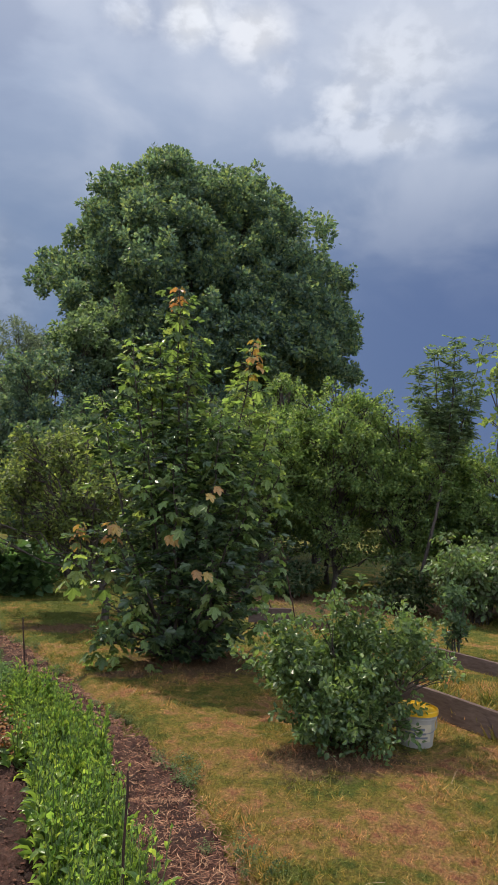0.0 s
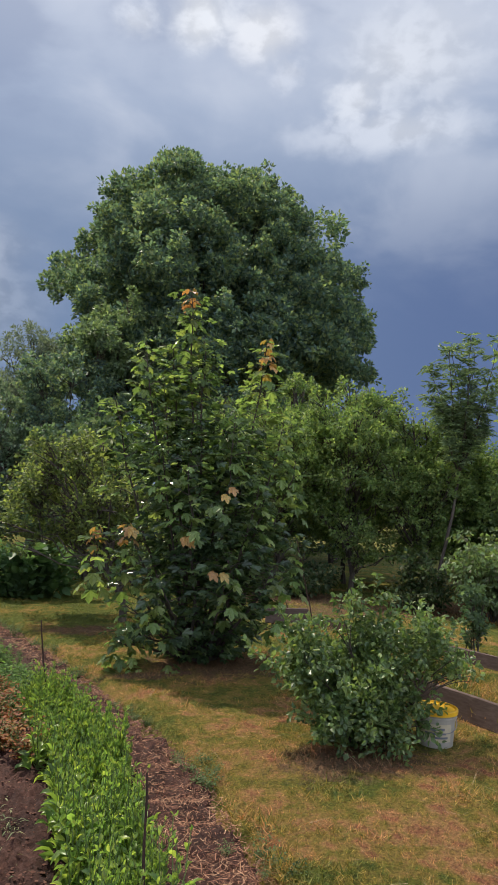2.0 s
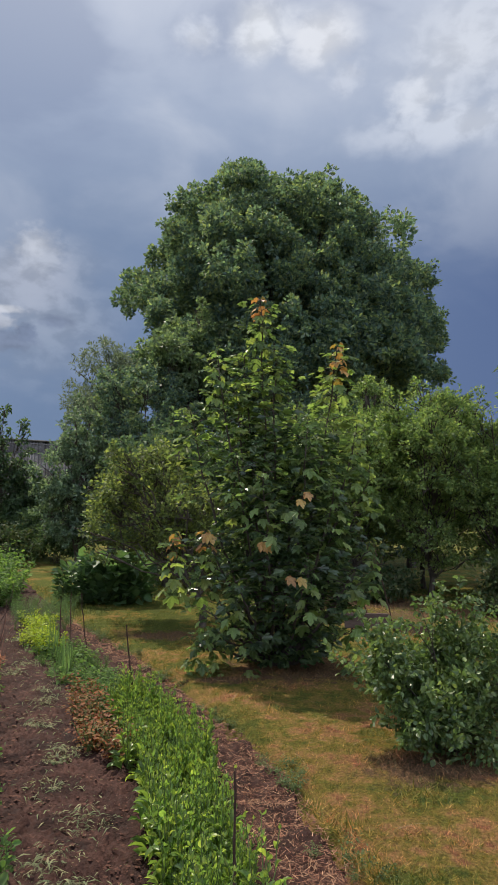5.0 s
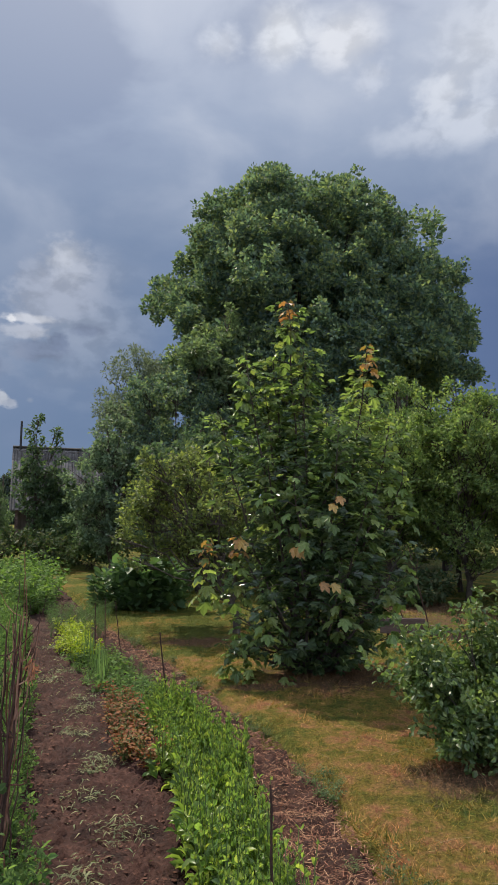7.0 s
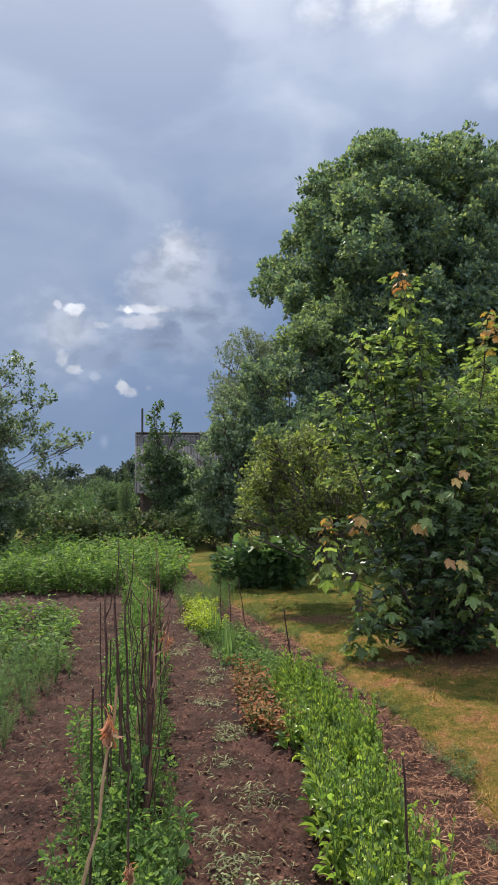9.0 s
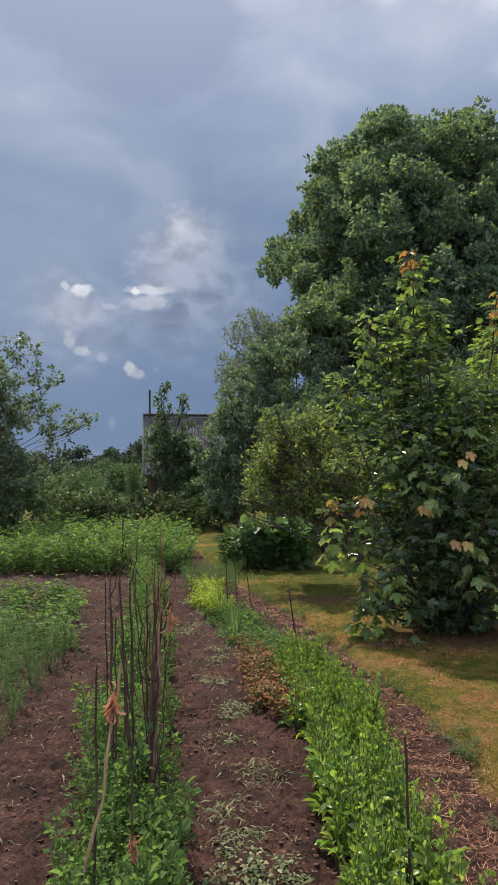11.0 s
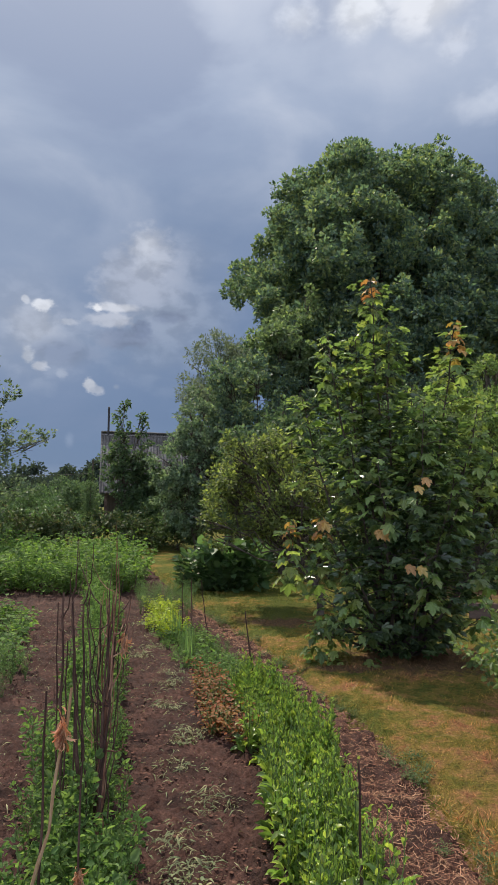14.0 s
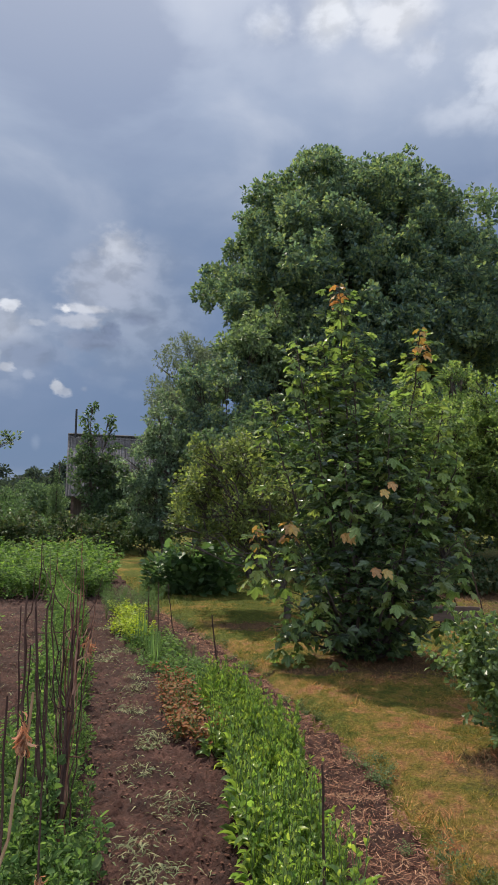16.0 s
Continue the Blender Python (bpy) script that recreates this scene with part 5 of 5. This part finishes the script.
for b, t in (((0.57, 2.30), (0.555, 2.31, 0.61)), ((0.38, 5.05), (0.265, 5.155, 0.66)), ((-0.02, 7.35), (-0.15, 7.6, 0.60)), ((-0.35, 7.4), (-0.36, 7.4, 0.60)), ((-0.24, 7.6), (-0.26, 7.6, 0.62))):
    stick(b, t, 0.008, "stick", "row_stake", "thin brown wooden row stake", "row stakes", 0, 0.003)
for b, t in (((3.95, 8.9), (3.65, 8.9, 0.75)), ((4.15, 8.6), (3.95, 8.9, 1.15))):
    stick(b, t, 0.010, "stick", "dry_branch", "dry bare branch sticking up by the bed", "dry branches", 2)


def husk(at, size):
    th = thing("dead_leaf", at, "dry orange-brown shredded husk caught on a stick", "leaf")
    n = 80
    P = rng.normal(0, 1, (n, 3)) * np.array((0.12, 0.12, 0.38)) * size + np.array((0, 0, size * 0.8))
    Y = rng.normal(0, 0.40, (n, 3)) - np.array((0, 0, 1.0))
    Y[:5] = rng.normal(0, 0.3, (5, 3)) + np.array((0, 0, 1.0))
    L = rng.uniform(0.4, 1.15, n) * size
    L[:5] *= 0.55
    ch = place((FULL[0] * np.array((0.14, 1, 2.5)), FULL[1]), P, Y, rand_unit(n), L)
    child("fibre", raw_mesh("fibre", [(*ch, 0)], [M["husk"]]), th)


M["husk"] = leaf_mat("husk", (0.36, 0.15, 0.045), (0.47, 0.22, 0.07), (0.56, 0.34, 0.14), rough=0.7, trans=0.35, glow=(1.2, 1.0, 0.8))
husk((-0.438, 2.08, 0.765), 0.046)
husk((-0.371, 2.95, 0.86), 0.040)
husk((-0.372, 2.08, 0.33), 0.034)


# ---- the shed, poles and distance ----
def shed():
    th = thing("shed", (-6.1, 33.4, 0), "old timber shed with a grey corrugated roof", "shed")
    th.rotation_euler = (0, 0, 0.17)
    # roof slope faces the garden
    n, length = 150, 10.0
    x = np.linspace(0, length, n)
    wave = 0.035 * np.sin(x / 0.17 * 2 * np.pi)
    for k in range(4):
        a, b = k / 4.0, (k + 1) / 4.0 + 0.02
        rows = []
        for s in (a, b):
            y, z = 2.6 * s, 1.75 + 3.35 * s
            rows.append(np.stack([x, np.full(n, y) - 0.6 - wave * 0.7, z + wave * 0.6 + 0.02 * (3 - k)], -1))
        v = np.concatenate(rows + [r + np.array((0, 0.02, -0.03)) for r in rows])
        i = np.arange(n - 1)
        f = np.concatenate([np.stack([i, i + 1, i + n + 1, i + n], -1), np.stack([i + 2 * n + 1, i + 2 * n, i + 3 * n, i + 3 * n + 1], -1)])
        child("roof_sheet", raw_mesh("roof_sheet", [(v, f, 0)], [M["roof"]]), th)
    back = part("roof_back", box_bm((length, 0.06, 4.0)), M["roof"], th)
    back.matrix_basis = pose(length / 2, 3.1, 3.4, 38)
    w = part("wall", box_bm((length - 0.6, 0.12, 2.0)), M["shedwall"], th)
    w.location = (length / 2, 0.35, 0.85)
    g = part("gable", box_bm((0.12, 3.6, 2.0)), M["shedwall"], th)
    g.location = (0.35, 2.2, 0.85)
    p = part("post", box_bm((0.14, 0.14, 1.8)), M["board"], th, "pale timber corner post")
    p.location = (0.35, -0.25, 0.85)
    c = part("pipe", box_bm((0.11, 0.11, 2.3), 0.03), M["black"], th, "thin sooty chimney pipe")
    c.location = (0.38, 1.9, 5.35)
    r = part("ridge_cap", box_bm((length, 0.3, 0.08), 0.03), M["roof"], th)
    r.location = (length / 2, 2.03, 5.14)


shed()


def pole(at, h):
    th = thing("utility_pole", at, "thin dark wooden utility pole in the distance", "pole", "utility poles")
    child("mast", raw_mesh("mast", [(*tube([(0, 0, -0.2), (0, 0, h)], [0.085, 0.06], 8), 0)], [M["bark"]]), th)


pole((-11.6, 60, 0), 5.0)
pole((-30, 66, 0), 4.8)
wire = new("wire", raw_mesh("wire", [(*tube(bend((-11.6, 60, 3.8), (-30, 66, 4.0), (0, 0, -0.7), 12), [0.012] * 12, 4), 0)], [M["black"]]))
tagged(wire, "thin overhead wire between two poles", "wire")
th = thing("juniper", (-6.45, 33.0, 0), "dark columnar conifer beside the shed", "tree")
child("trunk", raw_mesh("trunk", [(*tube([(0, 0, -0.1), (0, 0, 2.2)], [0.06, 0.02], 6), 0)], [M["bark"]]), th)
child("crown", raw_mesh("crown", [(*foliage([(0, 0, 0.4 + 0.3 * i, 0.44 - 0.036 * i) for i in range(9)], 260, 20, 0.10, SLIM, 0.4, 0), 0)], [M["shadeleaf"]]), th)

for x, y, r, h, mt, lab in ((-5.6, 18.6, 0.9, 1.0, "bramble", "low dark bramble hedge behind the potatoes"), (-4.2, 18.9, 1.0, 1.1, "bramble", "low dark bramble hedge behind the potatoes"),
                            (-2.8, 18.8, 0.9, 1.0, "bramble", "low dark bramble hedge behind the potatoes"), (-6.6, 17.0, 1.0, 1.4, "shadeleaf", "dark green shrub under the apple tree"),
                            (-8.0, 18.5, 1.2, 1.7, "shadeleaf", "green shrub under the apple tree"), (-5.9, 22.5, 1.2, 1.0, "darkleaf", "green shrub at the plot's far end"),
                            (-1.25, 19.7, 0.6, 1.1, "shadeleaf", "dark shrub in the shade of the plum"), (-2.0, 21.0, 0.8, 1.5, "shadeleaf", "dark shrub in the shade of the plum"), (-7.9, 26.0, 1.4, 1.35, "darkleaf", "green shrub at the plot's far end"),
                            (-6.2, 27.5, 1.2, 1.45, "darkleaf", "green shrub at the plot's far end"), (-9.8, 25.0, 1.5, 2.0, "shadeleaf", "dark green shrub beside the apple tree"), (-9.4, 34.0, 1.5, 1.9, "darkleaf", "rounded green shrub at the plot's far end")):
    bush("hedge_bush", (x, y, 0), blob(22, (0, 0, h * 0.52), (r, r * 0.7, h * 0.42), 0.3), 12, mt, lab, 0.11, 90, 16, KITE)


def woods():
    cl = []
    for i in range(170):
        y = rng.uniform(110, 240)
        x = rng.uniform(-0.42, 0.05) * y
        h = (4.0 if y < 150 else 8.5) * rng.uniform(0.7, 1.25)
        for k in range(3):
            cl.append((x + rng.normal(0, 1.5), y + rng.normal(0, 1.5), h * rng.uniform(0.3, 0.9), rng.uniform(1.2, 2.0)))
    ob = new("far_woods", raw_mesh("far_woods", [(*foliage(cl, 9, 9, 0.8, KITE, 0.42), 0)], [M["far"]]))
    tagged(ob, "hazy green woods along the horizon", "woods", kind="stuff")


woods()
for x, y, r, h in ((-12.4, 44, 1.5, 2.5), (-10.2, 47, 1.7, 2.9), (-9.0, 41, 1.2, 2.2), (-14.6, 46, 1.8, 2.6)):
    bush("field_tree", (x, y, 0), blob(26, (0, 0, h * 0.52), (r, r * 0.8, h * 0.40), 0.42), 12, "shadeleaf", "rounded mid-green tree in the field beyond the plot", 0.17, 70, 14, KITE, 0.02, "tree")


# ---- litter on the soil ----
def litter():
    n = 30000
    y = 1.3 + 9.0 * rng.random(n) ** 1.6
    e = lawn_edge(y)
    x = e + 0.02 - 0.42 * rng.random(n) * np.interp(y, [1, 5, 7, 10], [1, 1, 0.7, 0.5])
    pos = np.stack([x, y, soil_height(x, y) + 0.006 + rng.random(n) * 0.012], -1)
    d = rng.normal(0, 1, (n, 3))
    d[:, 2] *= 0.12
    chip = (np.array([(-0.03, 0, 0), (0.03, 0, 0), (0.025, 1, 0.03), (-0.025, 1, 0.03)]), np.array([(0, 1, 2, 3)]))
    up = np.tile(np.array((0, 0, 1.0)), (n, 1)) + rng.normal(0, 0.3, (n, 3))
    ob = new("straw_mulch", raw_mesh("straw_mulch", [(*place(chip, pos, d, up, 0.009 + 0.050 * rng.random(n) ** 2.3), 0)], [M["straw"]]))
    tagged(ob, "strip of dry reddish straw mulch along the lawn", "mulch", kind="stuff")
    n = 5000
    y = 1.5 + 8 * rng.random(n) ** 1.4
    x = np.interp(y, [1.5, 2.7, 4.1, 6.2, 9.5], [0.12, 0.09, -0.12, -0.47, -1.02]) + rng.normal(0, 0.13, n)
    half = rng.random(n) < 0.6
    x = np.where(half, np.interp(y, [2, 4, 6, 9], [-1.15, -1.3, -1.5, -2.1]) + rng.normal(0, 0.2, n), x)
    heap = rng.integers(0, 15, n)
    hx, hy = rng.normal(0, 0.11, 15), 1.9 + 6.5 * np.linspace(0, 1, 15) ** 1.3 + rng.normal(0, 0.08, 15)
    near = rng.random(n) < 0.66
    lane = np.interp(hy, [1.5, 2.7, 4.1, 6.2, 9.5], [0.12, 0.09, -0.12, -0.47, -1.02]) + hx
    x = np.where(near, lane[heap] + rng.normal(0, 0.075, n), x)
    y = np.where(near, hy[heap] + rng.normal(0, 0.07, n), y)
    pos = np.stack([x, y, soil_height(x, y) + 0.008 + rng.random(n) * 0.022], -1)
    d = rng.normal(0, 1, (n, 3))
    d[:, 2] *= 0.14
    up = np.tile(np.array((0, 0, 1.0)), (n, 1)) + rng.normal(0, 0.3, (n, 3))
    ob = new("cut_weeds", raw_mesh("cut_weeds", [(*place((SLIM[0] * np.array((0.42, 1, 1.6)), SLIM[1]), pos, d, up, 0.014 + 0.066 * rng.random(n) ** 2.0), 0)], [M["weeds"]]))
    tagged(ob, "wilted pulled weeds strewn on the soil path", "weeds", kind="stuff")
    n = 34000
    y = 1.4 + 8 * rng.random(n) ** 1.7
    x = lawn_edge(y) - rng.random(n) * 3.5
    r = 0.003 + 0.011 * rng.random(n) ** 3.0 + np.where(rng.random(n) < 0.008, 0.010, 0.0)
    # broken turf along the lawn's border
    turf = (np.arange(n) < 1800) & (y > 3.6)
    x = np.where(turf, lawn_edge(y) + rng.normal(-0.02, 0.035, n), x)
    r = np.where(turf, 0.005 + 0.016 * rng.random(n), r)
    pos = np.stack([x, y, soil_height(x, y) + 0.004 + r * 0.1], -1)
    lump = (np.array([(0.1, 0, 0.24), (0.9, 0.1, -0.05), (0.2, 1.0, 0.1), (-0.8, 0.5, 0), (-0.6, -0.8, 0.1), (0.5, -0.8, 0)]), np.array([(0, 1, 2), (0, 2, 3), (0, 3, 4), (0, 4, 5), (0, 5, 1)]))
    ob = new("soil_clods", raw_mesh("soil_clods", [(*place(lump, pos, rand_unit(n) * np.array((1, 1, 0.2)), np.tile(np.array((0, 0, 1.0)), (n, 1)), r), 0)], [M["crumb"]]))
    tagged(ob, "small crumbs and clods of dark soil", "soil", kind="stuff")


def edge_weeds():
    spots = [(float(lawn_edge(y)) + rng.normal(0.03, 0.06), y, rng.uniform(0.35, 0.8)) for y in np.arange(1.7, 9.5, 0.07) if math.sin(y * 5.3) + rng.normal(0, 0.5) > 0.0]
    veg("border_weed", 3, spots, "low green weed at the lawn's ragged border", "weed", "border weeds", "clover", leafy_plant(0.18, 0.13, 170, 0.036))


edge_weeds()
M["weeds"] = leaf_mat("wilted_weed", (0.070, 0.112, 0.036), (0.125, 0.155, 0.056), (0.25, 0.24, 0.105), rough=0.7, trans=0.2)
veg("pulled_weed", 3, [(0.0, 2.50, 0.8), (0.10, 2.34, 0.7), (-0.08, 2.66, 0.6), (0.16, 2.6, 0.6), (-0.16, 4.35, 0.7), (0.06, 2.2, 0.8), (-0.16, 2.42, 0.7), (0.20, 2.36, 0.6)], "uprooted leafy weed lying wilted on the soil path", "weed", "pulled weeds", "weeds", leafy_plant(0.09, 0.17, 300, 0.034))
litter()
